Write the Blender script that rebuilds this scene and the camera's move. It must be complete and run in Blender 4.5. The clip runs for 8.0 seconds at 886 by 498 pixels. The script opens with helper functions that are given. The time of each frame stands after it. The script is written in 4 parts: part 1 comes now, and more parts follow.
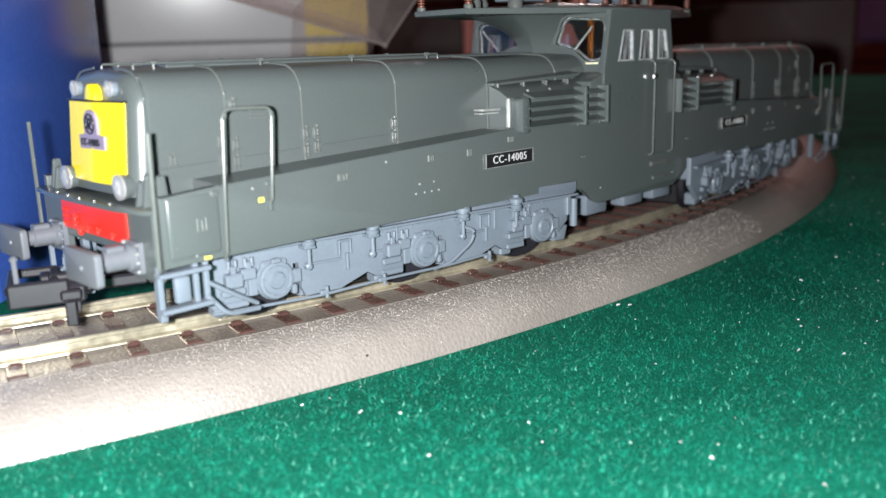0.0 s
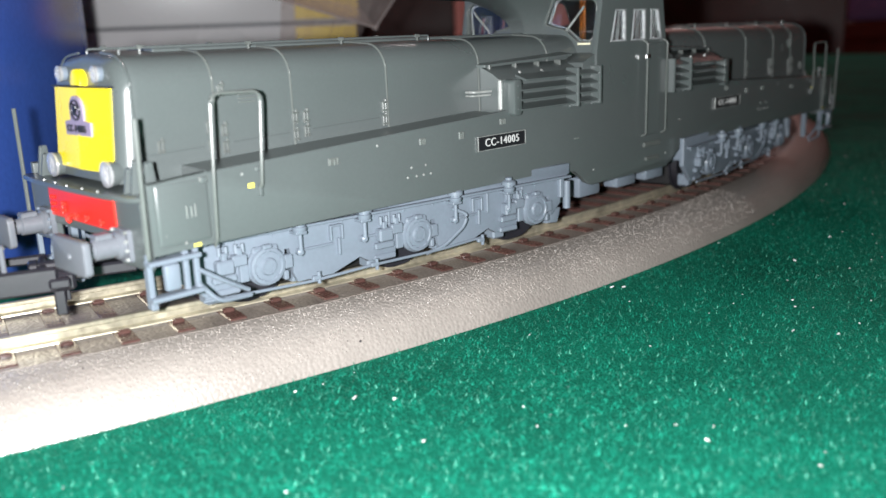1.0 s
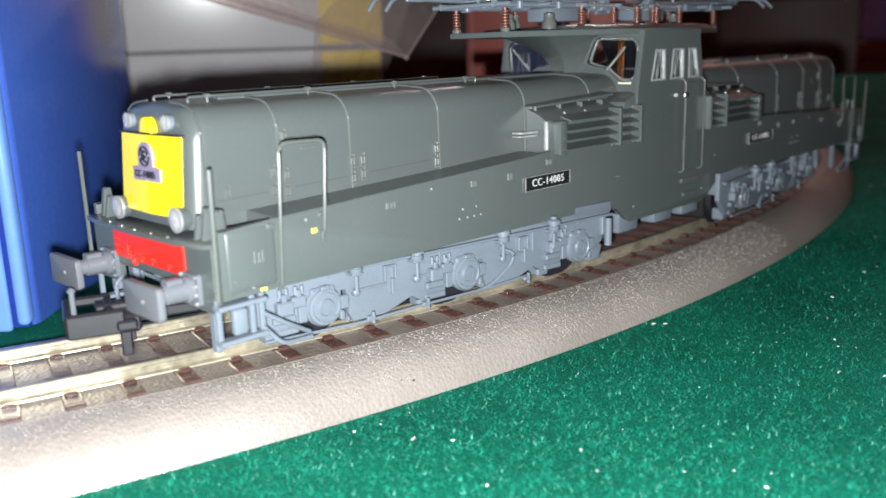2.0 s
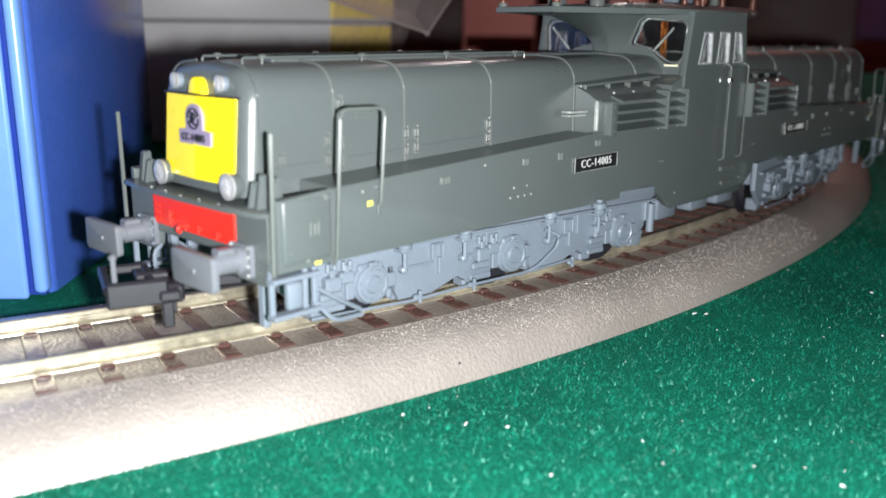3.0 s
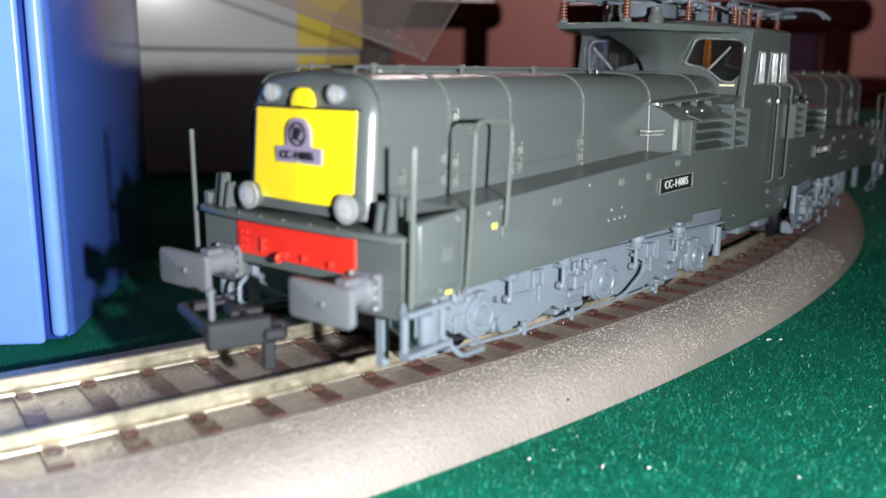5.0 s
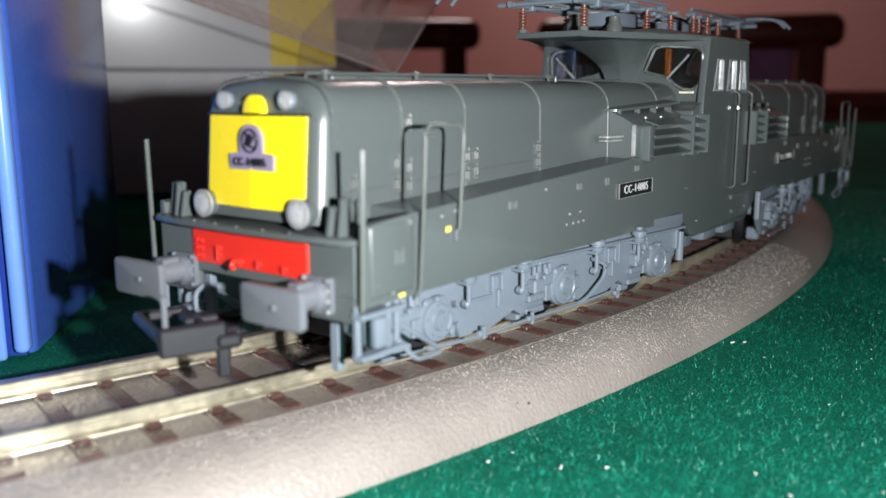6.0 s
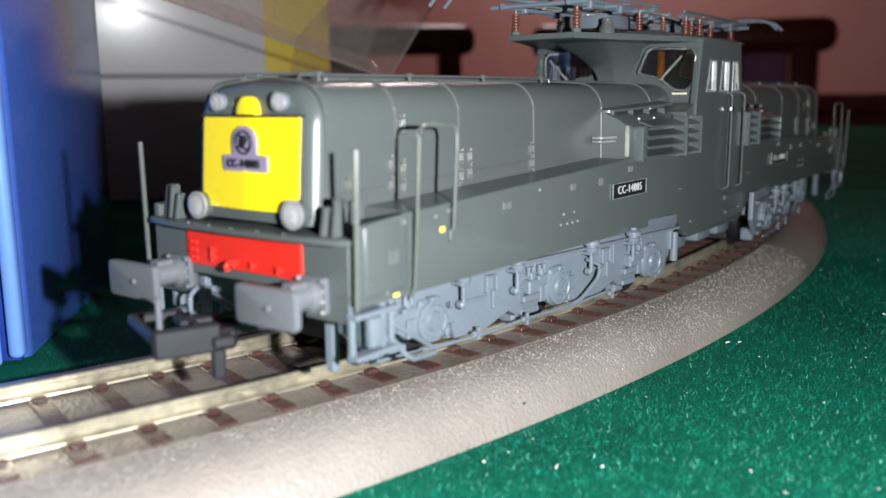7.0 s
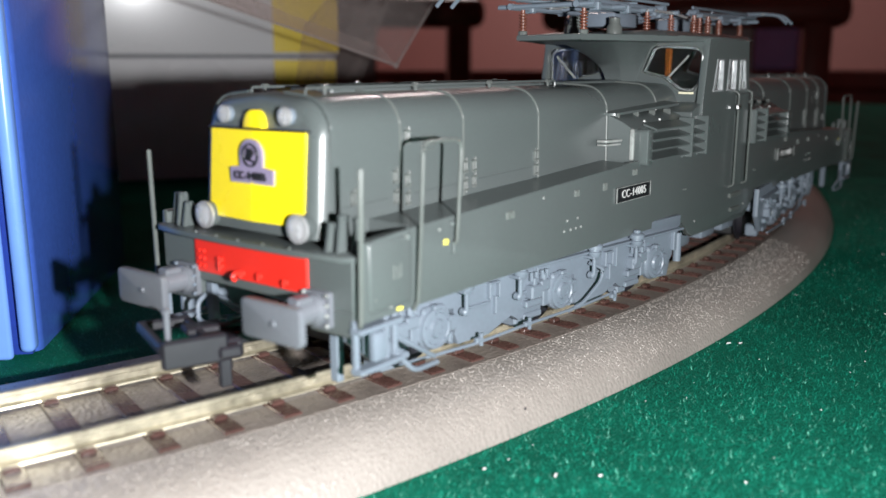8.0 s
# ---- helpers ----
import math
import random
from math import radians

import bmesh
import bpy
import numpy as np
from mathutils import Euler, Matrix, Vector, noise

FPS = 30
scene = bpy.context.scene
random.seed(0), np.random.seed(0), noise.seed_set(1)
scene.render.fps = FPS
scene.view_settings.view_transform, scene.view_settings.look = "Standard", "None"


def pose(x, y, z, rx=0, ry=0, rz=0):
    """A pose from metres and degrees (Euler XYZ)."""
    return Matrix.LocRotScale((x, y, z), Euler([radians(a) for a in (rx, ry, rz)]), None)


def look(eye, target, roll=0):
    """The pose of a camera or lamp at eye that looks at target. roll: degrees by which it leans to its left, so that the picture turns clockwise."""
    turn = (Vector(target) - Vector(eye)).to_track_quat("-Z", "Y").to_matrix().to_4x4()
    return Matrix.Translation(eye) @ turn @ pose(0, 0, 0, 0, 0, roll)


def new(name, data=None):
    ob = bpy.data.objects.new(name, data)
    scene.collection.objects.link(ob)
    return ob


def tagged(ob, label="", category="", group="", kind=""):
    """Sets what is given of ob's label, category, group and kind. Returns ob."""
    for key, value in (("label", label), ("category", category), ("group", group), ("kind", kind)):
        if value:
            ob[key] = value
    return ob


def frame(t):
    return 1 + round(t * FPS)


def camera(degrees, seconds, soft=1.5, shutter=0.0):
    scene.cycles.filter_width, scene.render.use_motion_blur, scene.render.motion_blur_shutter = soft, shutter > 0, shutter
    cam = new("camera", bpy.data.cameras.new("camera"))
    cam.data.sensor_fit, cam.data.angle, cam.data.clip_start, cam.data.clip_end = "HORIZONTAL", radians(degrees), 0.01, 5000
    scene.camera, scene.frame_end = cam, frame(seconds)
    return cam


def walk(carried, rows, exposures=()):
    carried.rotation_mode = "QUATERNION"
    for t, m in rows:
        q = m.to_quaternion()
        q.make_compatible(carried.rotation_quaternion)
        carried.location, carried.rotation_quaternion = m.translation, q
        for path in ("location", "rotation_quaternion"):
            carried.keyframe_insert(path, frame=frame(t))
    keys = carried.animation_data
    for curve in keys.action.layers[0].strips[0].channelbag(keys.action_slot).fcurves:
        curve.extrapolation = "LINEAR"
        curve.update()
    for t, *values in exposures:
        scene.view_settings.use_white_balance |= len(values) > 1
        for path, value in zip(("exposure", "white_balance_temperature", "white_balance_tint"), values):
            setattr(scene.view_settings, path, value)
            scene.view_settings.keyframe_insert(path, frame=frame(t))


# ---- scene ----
DEG = 54.35
cam = camera(DEG, 8.0, shutter=0.3)
cam.data.dof.use_dof = True
cam.data.dof.focus_distance = 0.138
cam.data.dof.aperture_fstop = 25.0

# seconds, eye in centimetres, yaw from +y to the left, pitch, roll in degrees
PATH = [
    (0, (-4.617, -11.005, 3.658), -44.90, -12.95, -1.62),
    (0.5, (-4.586, -11.007, 3.663), -45.13, -13.79, -1.87),
    (1, (-4.542, -10.943, 3.651), -45.32, -14.09, -2.12),
    (1.5, (-4.622, -10.866, 3.748), -45.08, -13.88, -2.06),
    (1.7, (-4.797, -10.805, 3.952), -44.82, -13.17, -2.03),
    (2.8, (-5.514, -9.763, 4.215), -45.64, -13.72, -0.70),
    (3, (-5.462, -9.586, 3.933), -46.05, -14.18, 0.45),
    (3.5, (-5.488, -8.882, 3.629), -48.23, -13.29, 1.94),
    (4, (-5.965, -8.309, 3.699), -48.84, -13.31, 1.63),
    (4.2, (-6.953, -8.353, 3.788), -47.51, -13.29, 1.81),
    (4.5, (-6.671, -7.618, 3.601), -50.20, -13.02, 1.38),
    (5, (-6.380, -7.158, 3.583), -51.56, -11.78, 0.58),
    (5.2, (-6.313, -7.289, 3.849), -51.61, -11.66, -0.07),
    (6.3, (-6.231, -7.564, 3.312), -52.74, -10.08, -0.31),
    (6.5, (-6.255, -7.646, 3.372), -52.63, -10.03, -0.54),
    (7, (-6.241, -7.508, 3.349), -52.86, -10.05, -0.61),
    (7.5, (-6.289, -7.498, 3.394), -52.43, -9.61, -0.60),
    (8, (-6.247, -7.579, 3.832), -52.32, -11.94, -0.14),
]


def eye_pose(eye, yaw, pitch, roll):
    a, b = radians(yaw), radians(pitch)
    e = Vector(eye) * 0.01
    ahead = Vector((-math.sin(a) * math.cos(b), math.cos(a) * math.cos(b), math.sin(b)))
    return look(e, e + ahead, roll)


walk(cam, [(t, eye_pose(eye, yaw, pitch, roll)) for t, eye, yaw, pitch, roll in PATH],
     exposures=[(0, -0.06), (1.7, 0.0), (2.8, -0.05), (4.5, -0.13), (5.2, -0.22), (6.3, -0.32), (8, -0.25)])

# ---- light: the lamp of the phone beside the lens, and an unseen ceiling lamp added to light the room dimly ----
CM = 0.01
world = bpy.data.worlds.new("world")
world.use_nodes = True
world.node_tree.nodes["Background"].inputs["Color"].default_value = (0.5, 0.42, 0.4, 1)
world.node_tree.nodes["Background"].inputs["Strength"].default_value = 0.02
scene.world = world
lamp = bpy.data.lights.new("phone_lamp", "POINT")
lamp.energy, lamp.shadow_soft_size, lamp.color = 2.15, 0.0018, (0.97, 0.98, 1.0)
new("phone_lamp", lamp).matrix_world = pose(-0.0495, -0.101, 0.0365)
# added out of view to brighten the far walls
room = bpy.data.lights.new("added_room_lamp", "AREA")
room.shape, room.size, room.energy, room.color = "DISK", 0.3, 20.0, (1.0, 0.84, 0.82)
new("added_room_lamp", room).matrix_world = look((2.5, 1.6, 1.62), (2.5, 1.6, 0))


# ---- materials ----
def mat(name, color, rough=0.5, metal=0.0, var=0.15, scale=60.0, bump=0.0, fine=900.0, dist=0.0004, spec=0.5, coat=0.0, patch=None, rand=0.0):
    """A surface with stains at one scale and grain at another. patch: a second colour in the stains."""
    m = bpy.data.materials.new(name)
    m.use_nodes = True
    t = m.node_tree
    n, l = t.nodes, t.links
    b = n["Principled BSDF"]
    b.inputs["Metallic"].default_value = metal
    b.inputs["Specular IOR Level"].default_value = spec
    b.inputs["Coat Weight"].default_value, b.inputs["Coat Roughness"].default_value = coat, 0.15
    co = n.new("ShaderNodeTexCoord")
    big = n.new("ShaderNodeTexNoise")
    big.inputs["Scale"].default_value, big.inputs["Detail"].default_value = scale, 6.0
    sm = n.new("ShaderNodeTexNoise")
    sm.inputs["Scale"].default_value, sm.inputs["Detail"].default_value = fine, 4.0
    l.new(co.outputs["Object"], big.inputs["Vector"])
    l.new(co.outputs["Object"], sm.inputs["Vector"])
    ramp = n.new("ShaderNodeValToRGB")
    c = Vector(color)
    lo, hi = c * (1 - var), (Vector(patch) if patch else c * (1 + var))
    ramp.color_ramp.elements[0].position, ramp.color_ramp.elements[1].position = 0.35, 0.65
    ramp.color_ramp.elements[0].color, ramp.color_ramp.elements[1].color = (*lo, 1), (*hi, 1)
    mix = n.new("ShaderNodeMix")
    mix.data_type = "FLOAT"
    mix.inputs[0].default_value = 0.35
    l.new(big.outputs["Fac"], mix.inputs[2])
    l.new(sm.outputs["Fac"], mix.inputs[3])
    last = mix.outputs[0]
    if rand:
        info, add = n.new("ShaderNodeObjectInfo"), n.new("ShaderNodeMath")
        add.operation, add.inputs[1].default_value = "MULTIPLY_ADD", rand
        l.new(info.outputs["Random"], add.inputs[0])
        l.new(last, add.inputs[2])
        last = add.outputs[0]
    l.new(last, ramp.inputs["Fac"])
    l.new(ramp.outputs["Color"], b.inputs["Base Color"])
    r = n.new("ShaderNodeMapRange")
    r.inputs["To Min"].default_value, r.inputs["To Max"].default_value = max(rough - 0.1, 0.02), min(rough + 0.1, 1)
    l.new(big.outputs["Fac"], r.inputs["Value"])
    l.new(r.outputs["Result"], b.inputs["Roughness"])
    if bump:
        bp = n.new("ShaderNodeBump")
        bp.inputs["Strength"].default_value, bp.inputs["Distance"].default_value = bump, dist
        l.new(sm.outputs["Fac"], bp.inputs["Height"])
        l.new(bp.outputs["Normal"], b.inputs["Normal"])
    return m


def glassy(name, color, rough=0.03, ior=1.45):
    m = bpy.data.materials.new(name)
    m.use_nodes = True
    b = m.node_tree.nodes["Principled BSDF"]
    b.inputs["Base Color"].default_value = (*color, 1)
    b.inputs["Roughness"].default_value = rough
    b.inputs["IOR"].default_value = ior
    b.inputs["Transmission Weight"].default_value = 1.0
    return m


def emitting(name, color, strength):
    m = bpy.data.materials.new(name)
    m.use_nodes = True
    b = m.node_tree.nodes["Principled BSDF"]
    b.inputs["Base Color"].default_value = (*color, 1)
    b.inputs["Emission Color"].default_value = (*color, 1)
    b.inputs["Emission Strength"].default_value = strength
    return m


GREEN = mat("olive_green_paint", (0.081, 0.094, 0.093), 0.31, var=0.07, scale=40, bump=0.06, fine=2500, dist=0.0001)
GREY = mat("blue_grey_plastic", (0.145, 0.173, 0.208), 0.4, var=0.08, scale=90, bump=0.08, fine=1800, dist=0.0001)
DARKGREY = mat("dark_grey_plastic", (0.013, 0.0125, 0.017), 0.45, var=0.2, scale=90, bump=0.1, fine=1500, dist=0.0001)
BLACK = mat("black_plastic", (0.008, 0.008, 0.009), 0.5, var=0.2, scale=90)
YELLOW = mat("yellow_paint", (0.86, 0.66, 0.012), 0.3, var=0.03, scale=60, bump=0.03, fine=2000, dist=0.0001)
RED = mat("red_paint", (0.66, 0.025, 0.015), 0.35, var=0.05, scale=80, bump=0.05, fine=1500, dist=0.0001)
MAUVE = mat("mauve_print", (0.24, 0.2, 0.3), 0.5, var=0.1, scale=200)
WHITEP = mat("white_print", (0.5, 0.5, 0.49), 0.5, var=0.03, scale=300)
PLATE = mat("black_plate", (0.012, 0.012, 0.014), 0.35, var=0.1, scale=200)
WIRE = mat("green_grey_wire", (0.1, 0.11, 0.104), 0.32, var=0.1, scale=200)
CHROME = mat("bright_metal", (0.8, 0.8, 0.8), 0.18, metal=1.0, var=0.05, scale=200)
SILVER = mat("silver_paint", (0.46, 0.46, 0.47), 0.25, metal=0.5, var=0.1, scale=400)
BRIGHTGREY = mat("bright_grey_edge", (0.27, 0.28, 0.27), 0.28, metal=0.2, var=0.3, scale=300)
LENS = glassy("clear_lamp_lens", (0.97, 0.98, 0.98), 0.06, 1.3)
MIRROR = mat("faceted_reflector", (0.66, 0.66, 0.67), 0.2, metal=0.6, var=0.45, scale=700, bump=1.0, fine=1100, dist=0.0004)
# opaque and pale: glints of the clear window plastic put into the colour
FRAMEW = mat("pale_frame_and_glint", (0.36, 0.37, 0.38), 0.15, var=0.2, scale=700, coat=0.6)
GLASS = glassy("window_glass", (0.93, 0.95, 0.95), 0.02)
BROWN = mat("brown_insulator", (0.16, 0.055, 0.035), 0.35, var=0.15, scale=200)
ORANGE = mat("orange_curtain", (0.6, 0.16, 0.02), 0.6, var=0.1, scale=100)
INSIDE = mat("dark_cab_inside", (0.05, 0.045, 0.04), 0.6, var=0.2, scale=100)
RAIL = mat("nickel_silver_rail", (0.45, 0.41, 0.31), 0.36, metal=0.65, var=0.4, scale=140, bump=0.2, fine=900, dist=0.0001)
SLEEPER = mat("brown_sleeper_plastic", (0.062, 0.031, 0.026), 0.28, var=0.3, scale=120, bump=0.4, fine=1400, dist=0.0002, rand=0.25)
FOAM = mat("beige_grey_foam", (0.285, 0.255, 0.23), 0.34, var=0.14, scale=50, fine=2300, spec=0.9)


def pebbled(m, scale, dist):
    """Little domes all over a surface, as on moulded foam."""
    n, l = m.node_tree.nodes, m.node_tree.links
    co, vo, no = n.new("ShaderNodeTexCoord"), n.new("ShaderNodeTexVoronoi"), n.new("ShaderNodeTexNoise")
    vo.feature, vo.inputs["Scale"].default_value = "SMOOTH_F1", scale
    vo.inputs["Smoothness"].default_value = 0.35
    no.inputs["Scale"].default_value = scale * 0.8
    l.new(co.outputs["Object"], vo.inputs["Vector"])
    l.new(co.outputs["Object"], no.inputs["Vector"])
    mu = n.new("ShaderNodeMath")
    mu.operation = "MULTIPLY_ADD"
    l.new(no.outputs["Fac"], mu.inputs[0])
    mu.inputs[1].default_value = 0.35
    l.new(vo.outputs["Distance"], mu.inputs[2])
    bp = n.new("ShaderNodeBump")
    bp.invert = True
    bp.inputs["Distance"].default_value = dist
    l.new(mu.outputs[0], bp.inputs["Height"])
    l.new(bp.outputs["Normal"], n["Principled BSDF"].inputs["Normal"])


pebbled(FOAM, 1700, 0.0001)
GRAIN = mat("glinting_foam_grain", (0.28, 0.25, 0.225), 0.24, var=0.2, scale=200, spec=0.8)
BROWNFOAM = mat("darker_brown_foam", (0.19, 0.16, 0.14), 0.36, var=0.28, scale=120, fine=2300, spec=0.7)
pebbled(BROWNFOAM, 1700, 0.00012)
BUFGREY = mat("neutral_grey_plastic", (0.125, 0.133, 0.15), 0.4, var=0.08, scale=90, bump=0.08, fine=1800, dist=0.0001)
FELT = mat("green_felt", (0.002, 0.115, 0.07), 0.9, var=0.35, scale=30, bump=0.8, fine=2400, dist=0.0008, spec=0.1)
FIBRE = mat("felt_fibre", (0.004, 0.2, 0.127), 0.55, var=0.5, scale=400, spec=0.4)
# much paler than the nap: sparkles of the lamp put into fibre colour
GLINTFIBRE = mat("glint_felt_fibre", (0.13, 0.45, 0.33), 0.4, var=0.4, scale=300, spec=0.5)
LINT = mat("white_lint", (0.75, 0.76, 0.74), 0.7, var=0.1, scale=300)
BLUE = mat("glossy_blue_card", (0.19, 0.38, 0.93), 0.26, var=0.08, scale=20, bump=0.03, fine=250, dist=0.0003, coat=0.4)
# the box's blue again, with the shade of its long side put into the colour
BLUESHADED = mat("shaded_blue_card", (0.06, 0.14, 0.56), 0.16, var=0.15, scale=20, spec=0.9, coat=0.8)
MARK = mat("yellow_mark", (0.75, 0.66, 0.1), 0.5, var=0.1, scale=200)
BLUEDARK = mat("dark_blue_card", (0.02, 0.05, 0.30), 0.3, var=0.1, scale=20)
BOXWHITE = mat("white_card", (0.88, 0.87, 0.88), 0.27, var=0.02, scale=15, spec=1.0, bump=0.05, fine=40, dist=0.001, coat=0.4)
BOXYELLOW = mat("yellow_card", (0.9, 0.66, 0.01), 0.34, var=0.04, scale=15, coat=0.2)
PRINT = mat("grey_print", (0.22, 0.22, 0.24), 0.5, var=0.1, scale=30)
WALLPINK = mat("dusky_pink_wall", (0.56, 0.29, 0.27), 0.85, var=0.06, scale=3, bump=0.2, fine=60, dist=0.002)
CEIL = mat("pale_ceiling", (0.6, 0.52, 0.48), 0.9, var=0.05, scale=3)
FLOORM = mat("dark_wood_floor", (0.12, 0.06, 0.035), 0.5, var=0.3, scale=6)
WOOD = mat("dark_red_wood", (0.19, 0.038, 0.028), 0.35, var=0.3, scale=12)
LILAC = mat("lilac_lit_surface", (0.42, 0.28, 0.62), 0.8, var=0.12, scale=20)
PAPER = mat("cream_paper", (0.75, 0.7, 0.5), 0.7, var=0.08, scale=100)
GLOW = emitting("lit_lamp_shade", (1.0, 0.86, 0.75), 3.0)


def plastic_sheet(name, body):
    m = bpy.data.materials.new(name)
    m.use_nodes = True
    n, l = m.node_tree.nodes, m.node_tree.links
    b = n["Principled BSDF"]
    b.inputs["Base Color"].default_value = (0.55, 0.48, 0.46, 1)
    b.inputs["Roughness"].default_value = 0.12
    tr, mx = n.new("ShaderNodeBsdfTransparent"), n.new("ShaderNodeMixShader")
    tr.inputs["Color"].default_value = (0.87, 0.81, 0.79, 1)
    mx.inputs["Fac"].default_value = body
    l.new(tr.outputs["BSDF"], mx.inputs[1])
    l.new(b.outputs["BSDF"], mx.inputs[2])
    l.new(mx.outputs["Shader"], n["Material Output"].inputs["Surface"])
    return m


CLEAR = plastic_sheet("clear_plastic_sheet", 0.2)
CLEAREDGE = plastic_sheet("thick_clear_plastic", 0.4)


# ---- shape helpers: all lengths in centimetres ----
def part(name, bm, material, parent=None, label="", m=None, sharp=35):
    if m is not None:
        bm.transform(m)
    bm.transform(Matrix.Scale(CM, 4))
    bmesh.ops.recalc_face_normals(bm, faces=bm.faces[:])
    me = bpy.data.meshes.new(name)
    bm.to_mesh(me)
    bm.free()
    me.materials.append(material)
    me.shade_smooth()
    me.set_sharp_from_angle(angle=radians(sharp))
    ob = new(name, me)
    if parent is not None:
        ob.parent = parent
    if label:
        ob["label"] = label
    return ob


def empty(name, label, category, group="", kind=""):
    ob = new(name)
    ob.empty_display_size = 0.01
    return tagged(ob, label, category, group, kind)


def box(bm, x0, x1, y0, y1, z0, z1, bevel=0.0, seg=1, m=None):
    r = bmesh.ops.create_cube(bm, size=1)
    vs = r["verts"]
    bmesh.ops.transform(bm, verts=vs, matrix=Matrix.LocRotScale(((x0 + x1) / 2, (y0 + y1) / 2, (z0 + z1) / 2), None, (abs(x1 - x0), abs(y1 - y0), abs(z1 - z0))))
    if bevel:
        es = list({e for v in vs for e in v.link_edges})
        r = bmesh.ops.bevel(bm, geom=es, offset=bevel, segments=seg, profile=0.5, affect="EDGES")
        vs = list({v for f in r["faces"] for v in f.verts} | {v for v in vs if v.is_valid})
    if m is not None:
        bmesh.ops.transform(bm, verts=vs, matrix=m)
    return vs


def rod(bm, a, b, r, seg=10, r2=None):
    a, b = Vector(a), Vector(b)
    d = b - a
    m = Matrix.Translation((a + b) / 2) @ d.to_track_quat("Z", "Y").to_matrix().to_4x4()
    bmesh.ops.create_cone(bm, cap_ends=True, segments=seg, radius1=r, radius2=r if r2 is None else r2, depth=d.length, matrix=m)


def tube(bm, pts, r, seg=7):
    """A bent wire through the points, with its corners rounded."""
    pts = [Vector(p) for p in pts]
    way = [pts[0]]
    for a, b, c in zip(pts, pts[1:], pts[2:]):
        k = min(0.12, (a - b).length * 0.4, (c - b).length * 0.4)
        p, q = b + (a - b).normalized() * k, b + (c - b).normalized() * k
        for s in (0, 0.33, 0.67, 1):
            way.append(p * (1 - s) ** 2 + b * 2 * s * (1 - s) + q * s * s)
    way.append(pts[-1])
    rings = []
    for i, p in enumerate(way):
        d = (way[min(i + 1, len(way) - 1)] - way[max(i - 1, 0)]).normalized()
        side = d.cross(Vector((0.31, 0.17, 0.93))).normalized()
        up = side.cross(d)
        rings.append([bm.verts.new(p + r * (math.cos(k * 2 * math.pi / seg) * side + math.sin(k * 2 * math.pi / seg) * up)) for k in range(seg)])
    for u, v in zip(rings, rings[1:]):
        for k in range(seg):
            bm.faces.new((u[k], u[(k + 1) % seg], v[(k + 1) % seg], v[k]))
    bm.faces.new(rings[0])
    bm.faces.new(rings[-1][::-1])


def prism(bm, outline, axis, a, b, bevel=0.0):
    """A flat outline made thick along an axis. outline: (x, z) for 'y', (y, z) for 'x', (x, y) for 'z'."""
    put = {"y": lambda p, k: (p[0], k, p[1]), "x": lambda p, k: (k, p[0], p[1]), "z": lambda p, k: (p[0], p[1], k)}[axis]
    lo = [bm.verts.new(put(p, a)) for p in outline]
    hi = [bm.verts.new(put(p, b)) for p in outline]
    n = len(outline)
    fs = [bm.faces.new(lo), bm.faces.new(hi[::-1])]
    fs += [bm.faces.new((lo[i], lo[(i + 1) % n], hi[(i + 1) % n], hi[i])) for i in range(n)]
    if bevel:
        es = list(fs[0].edges) + list(fs[1].edges)
        bmesh.ops.bevel(bm, geom=es, offset=bevel, segments=2, profile=0.5, affect="EDGES")
    return lo + hi


def loft(bm, rings, cap=True):
    vs = [[bm.verts.new(p) for p in ring] for ring in rings]
    n = len(vs[0])
    for u, v in zip(vs, vs[1:]):
        for k in range(n):
            bm.faces.new((u[k], u[(k + 1) % n], v[(k + 1) % n], v[k]))
    if cap:
        bm.faces.new(vs[0])
        bm.faces.new(vs[-1][::-1])


def turned(bm, profile, centre, axis, seg=20):
    """A turned body: profile of (radius, height) round an axis through centre."""
    q = Vector(axis).to_track_quat("Z", "Y").to_matrix().to_4x4()
    m = Matrix.Translation(centre) @ q
    loft(bm, [[m @ Vector((r * math.cos(k * 2 * math.pi / seg), r * math.sin(k * 2 * math.pi / seg), h)) for k in range(seg)] for r, h in profile])


def rounded(w, h, r, n=4):
    """Outline of a rectangle with round corners, about the origin."""
    out = []
    for cx, cy, a in ((w - r, h - r, 0), (-w + r, h - r, 90), (-w + r, -h + r, 180), (w - r, -h + r, 270)):
        out += [(cx + r * math.cos(radians(a + 90 * k / n)), cy + r * math.sin(radians(a + 90 * k / n))) for k in range(n + 1)]
    return out


FELT_Z, BED_Z, SLEEPER_Z, RAIL_Z = -0.84, -0.2, -0.17, 0.03
CX, CY, RAD = 10.2, 41.5, 41.58
MID = 10.2


def on_arc(phi, off, z=0.0):
    return Vector((CX + (RAD + off) * math.sin(phi), CY - (RAD + off) * math.cos(phi), z))


